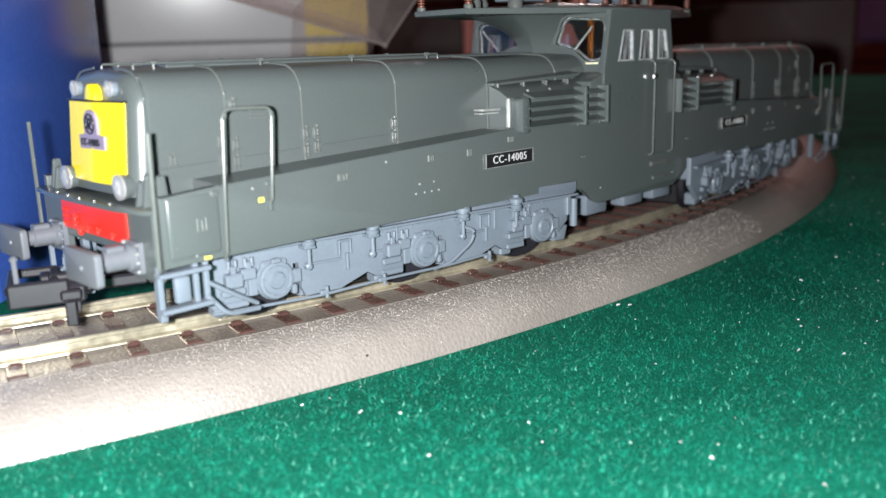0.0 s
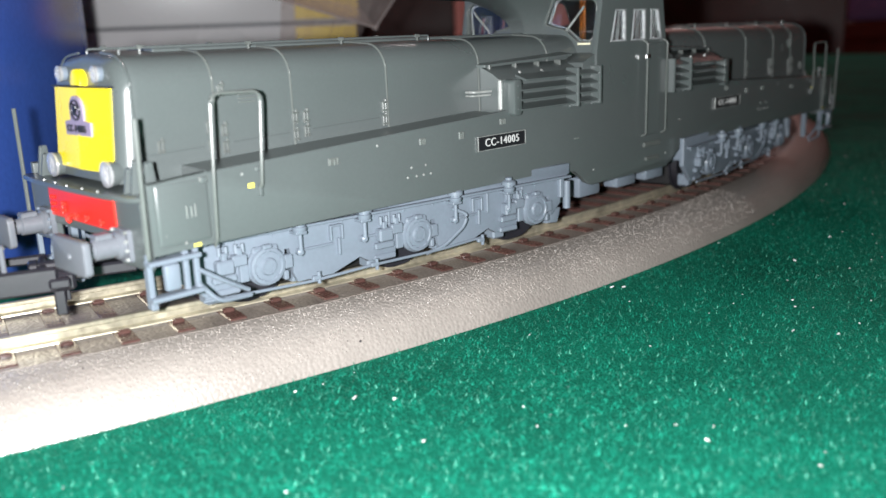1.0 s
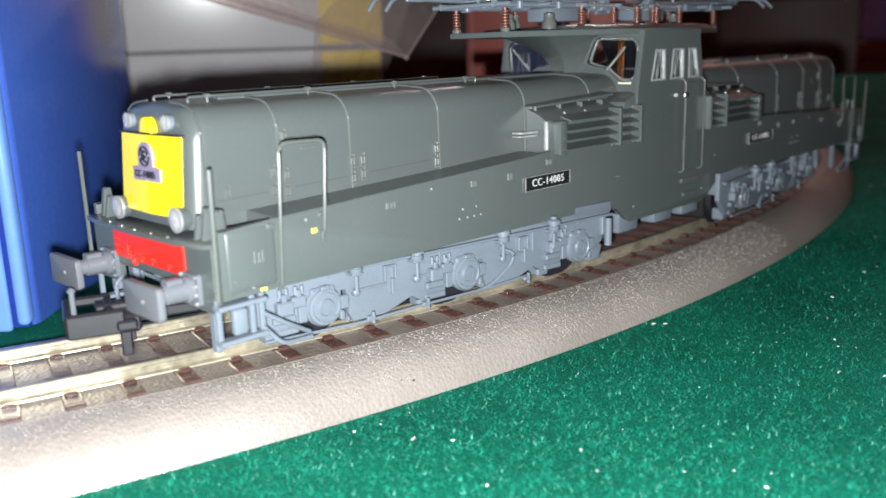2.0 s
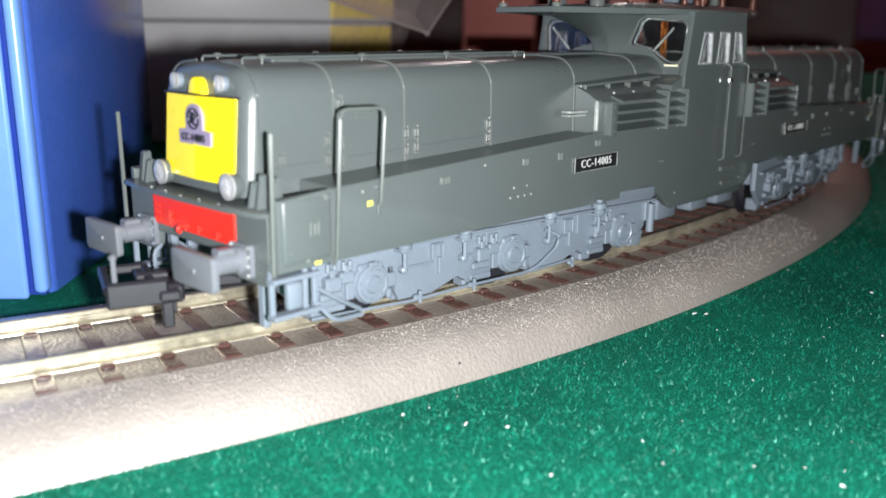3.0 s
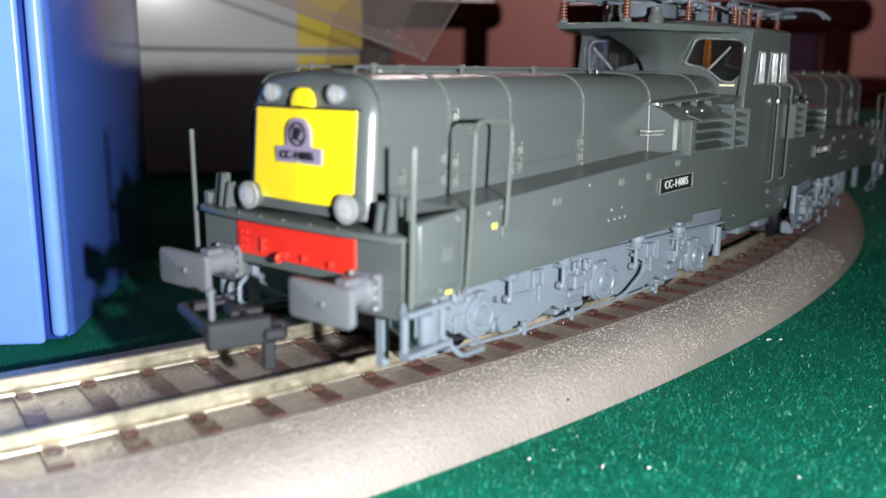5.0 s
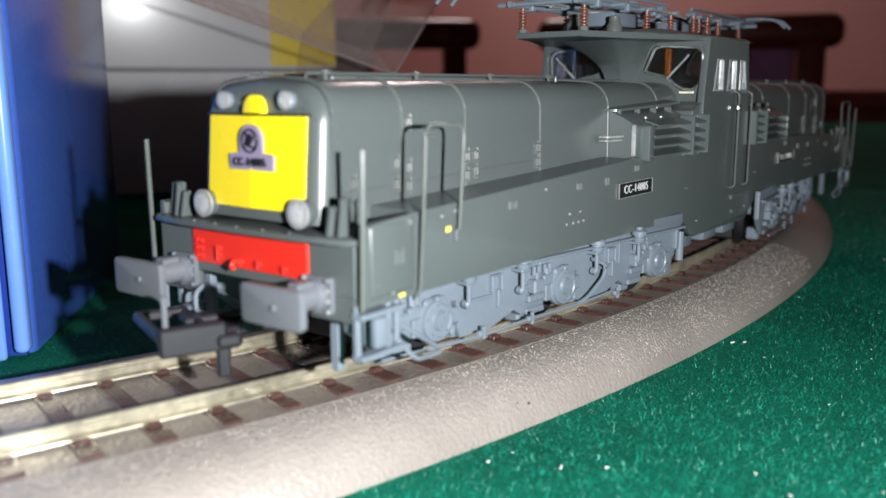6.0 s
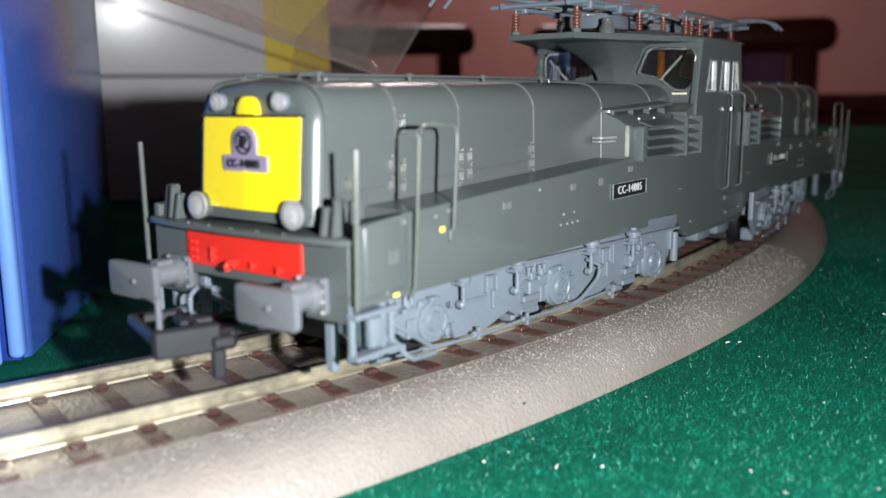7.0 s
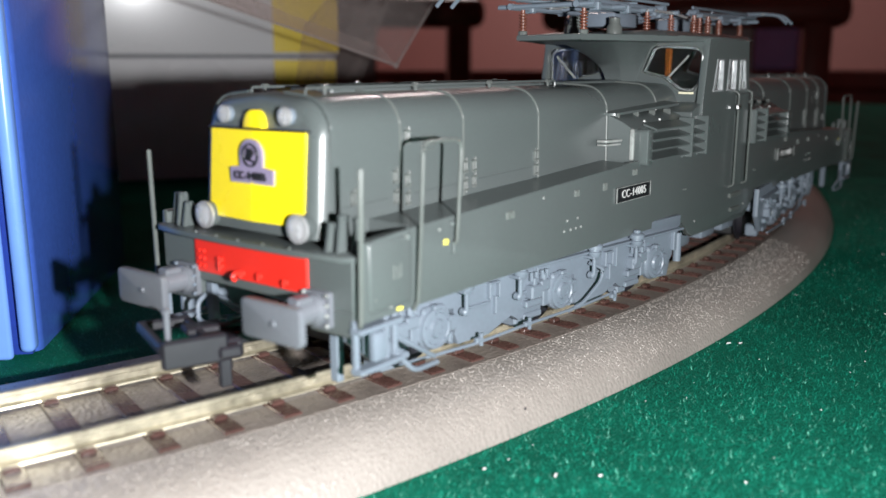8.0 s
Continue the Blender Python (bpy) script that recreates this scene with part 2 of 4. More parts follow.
# ---- the room ----
def room_shell():
    bm = bmesh.new()
    box(bm, -260, 330, -260, 300, -78, -75)
    tagged(part("floor", bm, FLOORM), "dark wooden floor of the room", "floor", kind="structure")
    bm = bmesh.new()
    box(bm, -260, 330, -260, 300, 168, 172)
    tagged(part("ceiling", bm, CEIL), "pale plastered ceiling", "ceiling", kind="structure")
    for nm, q in (("wall_north", (-260, 330, 300, 306)), ("wall_south", (-260, 330, -266, -260)), ("wall_west", (-266, -260, -266, 306)), ("wall_east", (330, 336, -266, 306))):
        bm = bmesh.new()
        box(bm, *q, -78, 172)
        tagged(part(nm, bm, WALLPINK), "dusky pink plastered wall", "wall", kind="structure")
    # unseen fixture, made up to go with the added area light
    lampo = empty("unseen_ceiling_lamp", "round lit ceiling lamp with a pale shade, unseen, added for room light", "lamp")
    bm = bmesh.new()
    turned(bm, [(4, 168), (4.5, 167), (4.5, 166), (0.5, 165.8)], (250, 160, 0), (0, 0, 1))
    part("base", bm, CEIL, lampo)
    bm = bmesh.new()
    turned(bm, [(13, 165.6), (15, 164.5), (13, 163), (1, 162.6)], (250, 160, 0), (0, 0, 1), 28)
    part("shade", bm, GLOW, lampo, "glowing pale shade")


room_shell()


def table():
    t = empty("table", "large table covered with dark green felt", "table")
    bm = bmesh.new()
    box(bm, -60, 112, -60, 84, FELT_Z - 1.2, FELT_Z, 0.25, 2)
    part("felt_cover", bm, FELT, t, "dark green felt cover with a fuzzy nap")
    bm = bmesh.new()
    box(bm, -58, 110, -58, 82, FELT_Z - 5, FELT_Z - 1.2, 0.2)
    part("tabletop", bm, WOOD, t)
    for x in (-52, 104):
        for y in (-52, 76):
            bm = bmesh.new()
            rod(bm, (x, y, -75), (x, y, FELT_Z - 5), 2.6, 12, 3.4)
            part("leg", bm, WOOD, t)


table()


# ---- roadbed and track ----
def sweep(name, profile, p0, p1, n, material, parent, label=""):
    bm = bmesh.new()
    rings = []
    for i in range(n + 1):
        phi = p0 + (p1 - p0) * i / n
        rings.append([on_arc(phi, o, z) for o, z in profile])
    loft(bm, rings)
    return part(name, bm, material, parent, label)


ARC0, ARC1 = -0.62, 1.15
bed = [(-2.55, FELT_Z), (-2.5, -0.62), (-2.3, -0.4), (-2.0, -0.27), (-1.6, BED_Z), (0, BED_Z), (1.6, BED_Z), (1.95, -0.26), (2.2, -0.35), (2.38, -0.49), (2.5, -0.66), (2.56, FELT_Z)]
ob = sweep("roadbed", bed, ARC0, ARC1, 150, FOAM, None)
tagged(ob, "beige-grey foam roadbed with a grainy pebbled skin", "roadbed", kind="structure")

# strips of darker, browner foam between and outside the rails
for lo, hi in ((-0.74, 0.74), (0.99, 1.54), (-1.54, -0.99)):
    ob = sweep("bed_strip", [(lo, BED_Z - 0.05), (lo, BED_Z + 0.006), (hi, BED_Z + 0.006), (hi, BED_Z - 0.05)], ARC0, ARC1, 150, BROWNFOAM, bpy.data.objects["roadbed"], "darker brownish foam beside the rails")

track = empty("track", "curved model railway track with silver rails and brown sleepers", "track")
for off, nm in ((-0.86, "inner"), (0.86, "outer")):
    h = RAIL_Z
    prof = [(-0.08, SLEEPER_Z), (-0.075, SLEEPER_Z + 0.02), (-0.02, SLEEPER_Z + 0.05), (-0.02, h - 0.07), (-0.038, h - 0.055), (-0.038, h - 0.012), (-0.026, h), (0.026, h), (0.038, h - 0.012), (0.038, h - 0.055), (0.02, h - 0.07), (0.02, SLEEPER_Z + 0.05), (0.075, SLEEPER_Z + 0.02), (0.08, SLEEPER_Z)]
    sweep("rail", [(off + a, b) for a, b in prof], ARC0, ARC1, 170, RAIL, track)


def sleeper_mesh():
    bm = bmesh.new()
    box(bm, -0.125, 0.125, -1.45, 1.45, -0.2, 0.0, 0.014)
    for s in (-1, 1):
        for o in (-0.17, 0.17):
            c = s * 0.86 + o
            box(bm, -0.085, 0.085, c - 0.055, c + 0.055, -0.01, 0.045, 0.012)
            box(bm, -0.05, 0.05, c - 0.035, c + 0.035, 0.04, 0.055, 0.006)
    # raised grain
    for k in range(5):
        x = -0.1 + 0.05 * k
        for y0, y1 in ((-1.42, -1.14), (-0.62, 0.62), (1.14, 1.42)):
            box(bm, x - 0.009, x + 0.009, y0 + 0.02 * (k % 2), y1 - 0.03 * ((k + 1) % 2), -0.004, 0.008)
    bm.transform(Matrix.Scale(CM, 4))
    me = bpy.data.meshes.new("sleeper")
    bm.to_mesh(me)
    bm.free()
    me.materials.append(SLEEPER)
    return me


sm = sleeper_mesh()
PHI0, STEP = -0.1820, 0.0173
for k in range(-25, 76):
    phi = PHI0 + STEP * k
    if ARC0 < phi < ARC1:
        ob = new("sleeper", sm)
        ob.matrix_world = Matrix.Translation(on_arc(phi, 0, SLEEPER_Z) * CM) @ Matrix.Rotation(phi, 4, "Z")
        ob.parent = track


bm = bmesh.new()
for phi, off, z, r in ((-0.1677, 2.45, -0.57, 0.02), (-0.172, 2.42, -0.53, 0.01), (0.05, 2.2, -0.34, 0.012), (-0.25, 1.9, -0.24, 0.012), (-0.1, 2.48, -0.62, 0.01), (0.0, 2.47, -0.6, 0.01)):
    p = on_arc(phi, off, z)
    turned(bm, [(r * 0.3, -r), (r, -r * 0.3), (r * 0.8, r * 0.5), (r * 0.2, r)], p, (0.3, -0.8, 0.5), 6)
tagged(part("grit", bm, DARKGREY), "dark specks of grit on the foam roadbed", "grit", kind="stuff")

# ---- the locomotive ----
loco = empty("locomotive", "olive green model electric locomotive with grey bogies", "locomotive")


def both(x):
    """An x at the front and its twin at the rear."""
    return (x, 2 * MID - x)


def mirror(bm):
    bm.transform(Matrix.Translation((2 * MID, 0, 0)) @ Matrix.Diagonal((-1, 1, 1, 1)))
    bmesh.ops.reverse_faces(bm, faces=bm.faces[:])


def ends(name, build, material, parent=None, label="", sharp=35):
    """The same part at the front end and mirrored at the rear."""
    out = []
    for k in (0, 1):
        bm = bmesh.new()
        build(bm)
        if k:
            mirror(bm)
        out.append(part(name, bm, material, (parent[k] if isinstance(parent, list) else parent) or loco, label, sharp=sharp))
    return out


def side_outline():
    half = [(0.03, 1.22), (0.85, 1.24), (4.0, 1.22), (7.9, 1.18), (8.3, 1.12), (8.5, 0.98), (8.66, 0.84), (8.85, 0.77)]
    top = [(0.03, 2.09), (0.83, 2.11), (0.84, 2.13), (2.7, 2.2), (5.5, 2.32), (6.3, 2.36), (9.2, 2.4)]
    low = half + [(2 * MID - x, z) for x, z in half[::-1]]
    up = [(2 * MID - x, z) for x, z in top] + top[::-1]
    return low + up


for y0, y1 in ((-1.70, -1.60), (1.60, 1.70)):
    bm = bmesh.new()
    prism(bm, side_outline(), "y", y0, y1, 0.02)
    part("side_panel", bm, GREEN, loco)
bm = bmesh.new()
prism(bm, [(0.06, 1.3), (2 * MID - 0.06, 1.3), (2 * MID - 0.06, 1.9), (19.55, 1.9), (19.55, 2.12), (14.9, 2.314), (5.5, 2.314), (0.85, 2.12), (0.85, 1.9), (0.06, 1.9)], "y", -1.605, 1.605)
part("deck", bm, GREEN, loco)
for s in (-1, 1):
    ends("ledge", lambda bm: loft(bm, [[(x, s * 1.69, z - 0.1), (x, s * 1.69, z + 0.004), (x, s * 0.95, z + 0.03), (x, s * 0.95, z - 0.1)] for x, z in ((0.86, 2.125), (2.7, 2.2), (5.5, 2.318), (6.2, 2.34))]), GREEN, loco)
bm = bmesh.new()
box(bm, 0.9, 2 * MID - 0.9, -0.75, 0.75, 0.95, 1.3)
part("underframe", bm, BLACK, loco)


def hood_half(x):
    """Half the width of the hood, which narrows towards the nose."""
    return float(np.interp(x, (0.0, 0.35, 1.5, 2.7, 4.3, 9.3), (0.98, 0.99, 1.05, 1.09, 1.15, 1.16)))


def hood(bm):
    def ring(x, dy, dz, lean):
        r, out = 0.40, []
        w, top = hood_half(x) - dy, 3.52 - dz
        out.append((-w - 0.02, 2.0))
        for k in range(9):
            a = radians(180 - 90 * k / 8)
            out.append((-w + r + r * math.cos(a), top - r + r * math.sin(a)))
        out.append((0, top + 0.05))
        full = out + [(-y, z) for y, z in out[-2::-1]]
        return [(x + lean * (z - 2.1), y, z) for y, z in full]

    rings = []
    for k in range(7):
        a = radians(90 * k / 6)
        rings.append(ring(0.10 + 0.24 * (1 - math.sin(a)), 0.18 * (1 - math.cos(a)), 0.15 * (1 - math.cos(a)), 0.085))
    rings = rings[::-1]
    rings += [ring(x, 0, 0, 0.085 * max(0, 1 - x / 1.2)) for x in (0.6, 1.5, 2.7, 4.3, 6, 7.6, 9.3)]
    loft(bm, rings)


hoods = ends("hood", hood, GREEN)


def seams(x):
    def f(bm):
        w = hood_half(x)
        pts = [(x, -w - 0.02, 2.1), (x, -w - 0.004, 3.1)]
        pts += [(x, -w + 0.4 + 0.41 * math.cos(radians(a)), 3.12 + 0.41 * math.sin(radians(a))) for a in (170, 150, 130, 110, 92)]
        pts += [(x, -0.3, 3.56)]
        tube(bm, pts, 0.016, 6)
    return f


for x in (0.33, 1.4, 2.58, 4.28, 6.34, 8.2):
    ends("panel_seam", seams(x), GREEN if x < 1 else WIRE, hoods)
    ends("panel_seam", lambda bm, x=x: (seams(x)(bm), bm.transform(Matrix.Diagonal((1, -1, 1, 1)))), GREEN if x < 1 else WIRE, hoods)

# long hinges along the seams, low on the hood
for x, zs in ((0.62, (2.42,)), (1.3, (2.36, 2.6)), (1.5, (2.32, 2.54, 3.05)), (2.6, (2.36, 2.6)), (2.78, (2.4, 2.6)), (4.2, (2.42, 2.62))):
    for z in zs:
        def hinge(bm, x=x, z=z):
            w = hood_half(x) + 0.02
            for d in (-0.026, 0.026):
                box(bm, x + d - 0.011, x + d + 0.011, -w - 0.02, -w + 0.03, z - 0.1, z + 0.07 + d, 0.005)
            for k in (-0.07, 0.05):
                rod(bm, (x - 0.045, -w - 0.018, z + k), (x + 0.045, -w - 0.018, z + k), 0.014, 6)
        ends("hinge", hinge, WIRE, hoods)
# long low crease where the hood doors end
for x0, x1 in ((0.45, 1.2), (1.62, 2.5), (2.88, 4.1)):
    ends("door_crease", lambda bm, x0=x0, x1=x1: tube(bm, [(x0, -hood_half(x0) - 0.012, 2.3 + 0.035 * x0), (x1, -hood_half(x1) - 0.012, 2.3 + 0.035 * x1)], 0.012, 6), GREEN, hoods)
# grille slits on the hood
for k in range(4):
    ends("vent_slit", lambda bm, k=k: box(bm, 1.75, 2.0, -1.09, -1.05, 2.85 + 0.05 * k, 2.868 + 0.05 * k, 0.004), WIRE, hoods)


def roof_rail(bm):
    for y in (-0.45, 0.45):
        tube(bm, [(0.5, y, 3.52), (0.5, y, 3.6), (5.9, y, 3.61), (5.9, y, 3.54)], 0.017)
    box(bm, 1.0, 8.5, -0.36, 0.36, 3.5, 3.585, 0.02)


ends("roof_walkway", roof_rail, GREEN, hoods)
for x in (0.75, 2.35, 4.0, 5.6):
    for y in (-0.5, 0.5):
        ends("rail_stanchion", lambda bm, x=x, y=y: (rod(bm, (x, y, 3.48), (x, y, 3.61), 0.018, 8), rod(bm, (x - 0.04, y, 3.61), (x + 0.04, y, 3.61), 0.028, 8)), WIRE, hoods)


# nose
def nose_x(z):
    return 0.10 + 0.085 * (z - 2.1)


def nose_panel(bm):
    def strip(x_off):
        out = []
        for z in (2.13, 3.14):
            w = 0.785
            out.append([(nose_x(z) + x_off + d, y, z) for y, d in ((-w, 0.0), (0, -0.05), (w, 0.0))])
        return out
    f, b = strip(-0.03), strip(0.02)
    vf = [[bm.verts.new(p) for p in r] for r in f]
    vb = [[bm.verts.new(p) for p in r] for r in b]
    for k in (0, 1):
        bm.faces.new((vf[0][k], vf[0][k + 1], vf[1][k + 1], vf[1][k]))
        bm.faces.new((vb[0][k], vb[1][k], vb[1][k + 1], vb[0][k + 1]))
        for r in (0, 1):
            bm.faces.new((vf[r][k], vb[r][k], vb[r][k + 1], vf[r][k + 1]))
    for k in (0, 2):
        bm.faces.new((vf[0][k], vf[1][k], vb[1][k], vb[0][k]))


noses = ends("nose_panel", nose_panel, YELLOW, hoods, "bright yellow nose panel", sharp=1)


def lamp_hump(bm):
    prism(bm, [(0.15 * math.cos(radians(a)), 3.17 + 0.2 * math.sin(radians(a))) for a in range(0, 181, 15)], "x", nose_x(3.2) - 0.1, nose_x(3.2) + 0.15, 0.02)


ends("nose_hump", lamp_hump, YELLOW, hoods, "yellow rounded boss above the nose panel")
ends("drip_strip", lambda bm: box(bm, nose_x(3.15) - 0.055, nose_x(3.15) + 0.05, -0.83, 0.83, 3.142, 3.168, 0.006), DARKGREY, hoods)


def emblem(bm):
    x = nose_x(2.75) - 0.095
    prism(bm, [(-0.36, 2.55), (0.36, 2.55), (0.36, 2.72), (0.19, 2.74)] + [(0.19 * math.cos(radians(a)), 2.86 + 0.19 * math.sin(radians(a))) for a in range(0, 181, 20)] + [(-0.19, 2.74), (-0.36, 2.72)], "x", x, x + 0.04)


emblems = ends("emblem_plate", emblem, MAUVE, noses, "mauve emblem and number plate")


def ring_mark(bm):
    x = nose_x(2.86) - 0.112
    circle = [(x, 0.125 * math.cos(radians(a)), 2.87 + 0.125 * math.sin(radians(a))) for a in range(0, 360, 24)]
    tube(bm, circle + circle[:2], 0.013, 6)
    prism(bm, [(0.02, 2.8), (0.08, 2.82), (0.06, 2.92), (-0.02, 2.95), (-0.07, 2.9)], "x", x - 0.005, x + 0.01)
    tube(bm, [(x, -0.07, 2.79), (x, 0.05, 2.83), (x, -0.06, 2.9), (x, 0.06, 2.95)], 0.013, 6)


ends("emblem_mark", ring_mark, PLATE, noses)


def lettering(name, body, size, m, material, parent):
    """Raised letters. size: height of a capital; m: where the middle stands, x to the right, y up."""
    cu = bpy.data.curves.new(name, "FONT")
    cu.body, cu.size, cu.extrude, cu.space_character = body, size * 1.38, 0.008, 1.18
    cu.align_x, cu.align_y = "CENTER", "CENTER"
    tmp = new(name, cu)
    me = bpy.data.meshes.new_from_object(tmp.evaluated_get(bpy.context.evaluated_depsgraph_get()))
    bpy.data.objects.remove(tmp)
    me.transform(Matrix.Scale(CM, 4) @ m)
    me.materials.append(material)
    ob = new(name, me)
    ob.parent = parent
    return ob


FRONT = Matrix(((0, 0, -1, 0), (-1, 0, 0, 0), (0, 1, 0, 0), (0, 0, 0, 1)))
REAR = Matrix(((0, 0, 1, 0), (1, 0, 0, 0), (0, 1, 0, 0), (0, 0, 0, 1)))
SIDE = Matrix(((1, 0, 0, 0), (0, 0, -1, 0), (0, 1, 0, 0), (0, 0, 0, 1)))
BACK = Matrix(((-1, 0, 0, 0), (0, 0, 1, 0), (0, 1, 0, 0), (0, 0, 0, 1)))
NUMBER = "CC-14005"
lettering("lettering", NUMBER, 0.1, Matrix.Translation((nose_x(2.63) - 0.105, 0, 2.635)) @ FRONT @ Matrix.Diagonal((0.8, 0.95, 1, 1)), PLATE, noses[0])
lettering("lettering", NUMBER, 0.1, Matrix.Translation((2 * MID - nose_x(2.63) + 0.105, 0, 2.635)) @ REAR @ Matrix.Diagonal((0.8, 0.95, 1, 1)), PLATE, noses[1])


def headlight(parentlist, y, z, x, r, deep):
    shells = ends("headlight", lambda bm: turned(bm, [(r * 0.75, deep), (r * 0.98, deep * 0.4), (r * 1.05, 0.0), (r * 1.05, -0.03), (r * 0.86, -0.035), (r * 0.8, 0.0), (r * 0.3, 0.05)], (x, y, z), (1, 0, 0), 22), GREEN if r > 0.1 else GREY, parentlist)
    ends("rim", lambda bm: turned(bm, [(r * 0.82, -0.02), (r * 1.07, -0.02), (r * 1.07, -0.05), (r * 0.84, -0.055)], (x, y, z), (1, 0, 0), 22), SILVER, shells, "bright silver rim")
    ends("reflector", lambda bm: turned(bm, [(r * 0.84, -0.03), (r * 0.55, 0.02), (r * 0.2, 0.04)], (x, y, z), (1, 0, 0), 18), MIRROR, shells, "bright faceted reflector")
    ends("bulb", lambda bm: turned(bm, [(r * 0.2, 0.04), (r * 0.22, -0.005), (r * 0.05, -0.02)], (x, y, z), (1, 0, 0), 10), CHROME, shells)
    lenses = ends("lens", lambda bm: turned(bm, [(r * 0.86, -0.028), (r * 0.8, -0.05), (r * 0.5, -0.075), (r * 0.1, -0.085)], (x, y, z), (1, 0, 0), 18), LENS, shells, "clear domed lens")
    for ob in lenses:
        ob.visible_shadow = False


for s in (-1, 1):
    headlight(loco, 0.51 * s, 3.31, nose_x(3.31) - 0.04, 0.095, 0.15)
    headlight(loco, 0.79 * s, 2.13, 0.03, 0.15, 0.3)


# headstock, red panel, buffers
def headstock(bm):
    box(bm, -0.03, 0.08, -1.62, 1.62, 1.32, 1.88, 0.02)
    for s in (-1, 1):
        box(bm, -0.03, 0.08, s * 1.62, s * 0.95, 1.05, 1.34, 0.02)
    prism(bm, [(-0.14, -1.55), (-0.2, -1.0), (-0.22, 0), (-0.2, 1.0), (-0.14, 1.55), (-0.05, 1.66), (0.95, 1.66), (0.95, -1.66), (-0.05, -1.66)], "z", 1.88, 1.94, 0.012)


stocks = ends("headstock", headstock, GREEN)
ends("red_panel", lambda bm: (box(bm, -0.055, 0.0, -0.96, 0.96, 1.44, 1.84, 0.01)), RED, stocks, "bright red buffer beam panel")
for y, z in ((-0.62, 1.53), (-0.2, 1.54), (0.1, 1.53), (0.48, 1.64), (0.48, 1.56)):
    ends("coupling_fitting", lambda bm, y=y, z=z: (rod(bm, (-0.1, y, z), (-0.04, y, z + 0.01), 0.024, 8), rod(bm, (-0.085, y, z - 0.05), (-0.085, y, z + 0.03), 0.016, 8), box(bm, -0.085, -0.05, y - 0.05, y + 0.05, z - 0.03, z + 0.03, 0.01)), RED, stocks)
ends("draw_hook", lambda bm: tube(bm, [(-0.05, 0.12, 1.52), (-0.15, 0.12, 1.54), (-0.19, 0.12, 1.5), (-0.15, 0.12, 1.46)], 0.03, 8), RED, stocks)
for y in (0.86, 0.78):
    for k in range(3):
        ends("bolt", lambda bm, y=y, k=k: turned(bm, [(0.024, 0.0), (0.02, -0.025), (0.006, -0.032)], (-0.055, y, 1.52 + 0.09 * k), (1, 0, 0), 8), RED, stocks)
for k in range(5):
    ends("rivet", lambda bm, k=k: turned(bm, [(0.02, 0.0), (0.018, -0.015), (0.004, -0.022)], (-0.185 + 0.02 * abs(k - 2), -0.8 + 0.4 * k, 1.938), (0, 0, -1), 8), GREEN, stocks)
for s in (-1, 1):
    y, z = 1.12 * s, 1.32

    def buffer(bm, y=y, z=z, s=s):
        prism(bm, [(y + a, z + b) for a, b in rounded(0.2, 0.2, 0.04)], "x", -0.09, -0.02)
        turned(bm, [(0.17, 0.06), (0.17, 0.12), (0.135, 0.15), (0.13, 0.40), (0.115, 0.41), (0.105, 0.42), (0.105, 0.62), (0.16, 0.66)], (-0.02, y, z), (-1, 0, 0), 20)
        box(bm, -0.42, -0.2, y - 0.09, y + 0.09, z + 0.1, z + 0.18, 0.02)

    bufs = ends("buffer", buffer, BUFGREY, loco, "neutral grey sprung buffer")

    def buffer_plate(bm, y=y, z=z):
        loft(bm, [[(x, y + a * k, z + b * k) for a, b in rounded(0.44, 0.205, 0.06)] for x, k in ((-0.64, 0.97), (-0.70, 1.0), (-0.725, 0.985), (-0.735, 0.9))])
        turned(bm, [(0.035, 0.0), (0.03, -0.02), (0.008, -0.028)], (-0.735, y - 0.06, z), (1, 0, 0), 10)

    ends("buffer_plate", buffer_plate, BUFGREY, bufs)
    for k in range(4):
        for d in (-0.17, 0.17):
            ends("bolt", lambda bm, y=y, k=k, d=d: turned(bm, [(0.022, 0.0), (0.02, -0.03), (0.006, -0.036)], (-0.09, y + d, 1.16 + 0.11 * k), (1, 0, 0), 8), BRIGHTGREY if s < 0 else GREY, bufs)
    # deck brackets beside the nose
    for k, (x, y, h) in enumerate(((-0.02, 1.22, 0.3), (0.0, 1.36, 0.4), (0.06, 1.52, 0.38))):
        ends("deck_bracket", lambda bm, x=x, y=y, h=h, s=s: (prism(bm, [(x, 1.93), (x + 0.2, 1.93), (x + 0.16, 1.93 + h), (x + 0.06, 1.93 + h)], "y", s * (y - 0.025), s * (y + 0.025), 0.008), rod(bm, (x + 0.11, s * (y - 0.05), 1.9 + h), (x + 0.11, s * (y + 0.05), 1.9 + h), 0.04, 10)), GREEN, stocks)
    # corner posts and hooped grab rails
    ends("corner_post", lambda bm, s=s: tube(bm, [(0.02, s * 1.62, 1.2), (-0.06, s * 1.74, 1.22), (-0.05, s * 1.77, 2.84)], 0.029, 8), WIRE, stocks, "grey-green wire corner post")
    ends("grab_rail", lambda bm, s=s: tube(bm, [(0.84, s * 1.69, 1.2), (0.84, s * 1.76, 1.3), (0.85, s * 1.8, 2.1), (0.9, s * 1.8, 3.05), (1.62, s * 1.77, 3.03), (1.56, s * 1.78, 2.3), (1.54, s * 1.77, 1.86), (1.54, s * 1.68, 1.8)], 0.023, 8), WIRE, loco, "hooped wire grab rail")
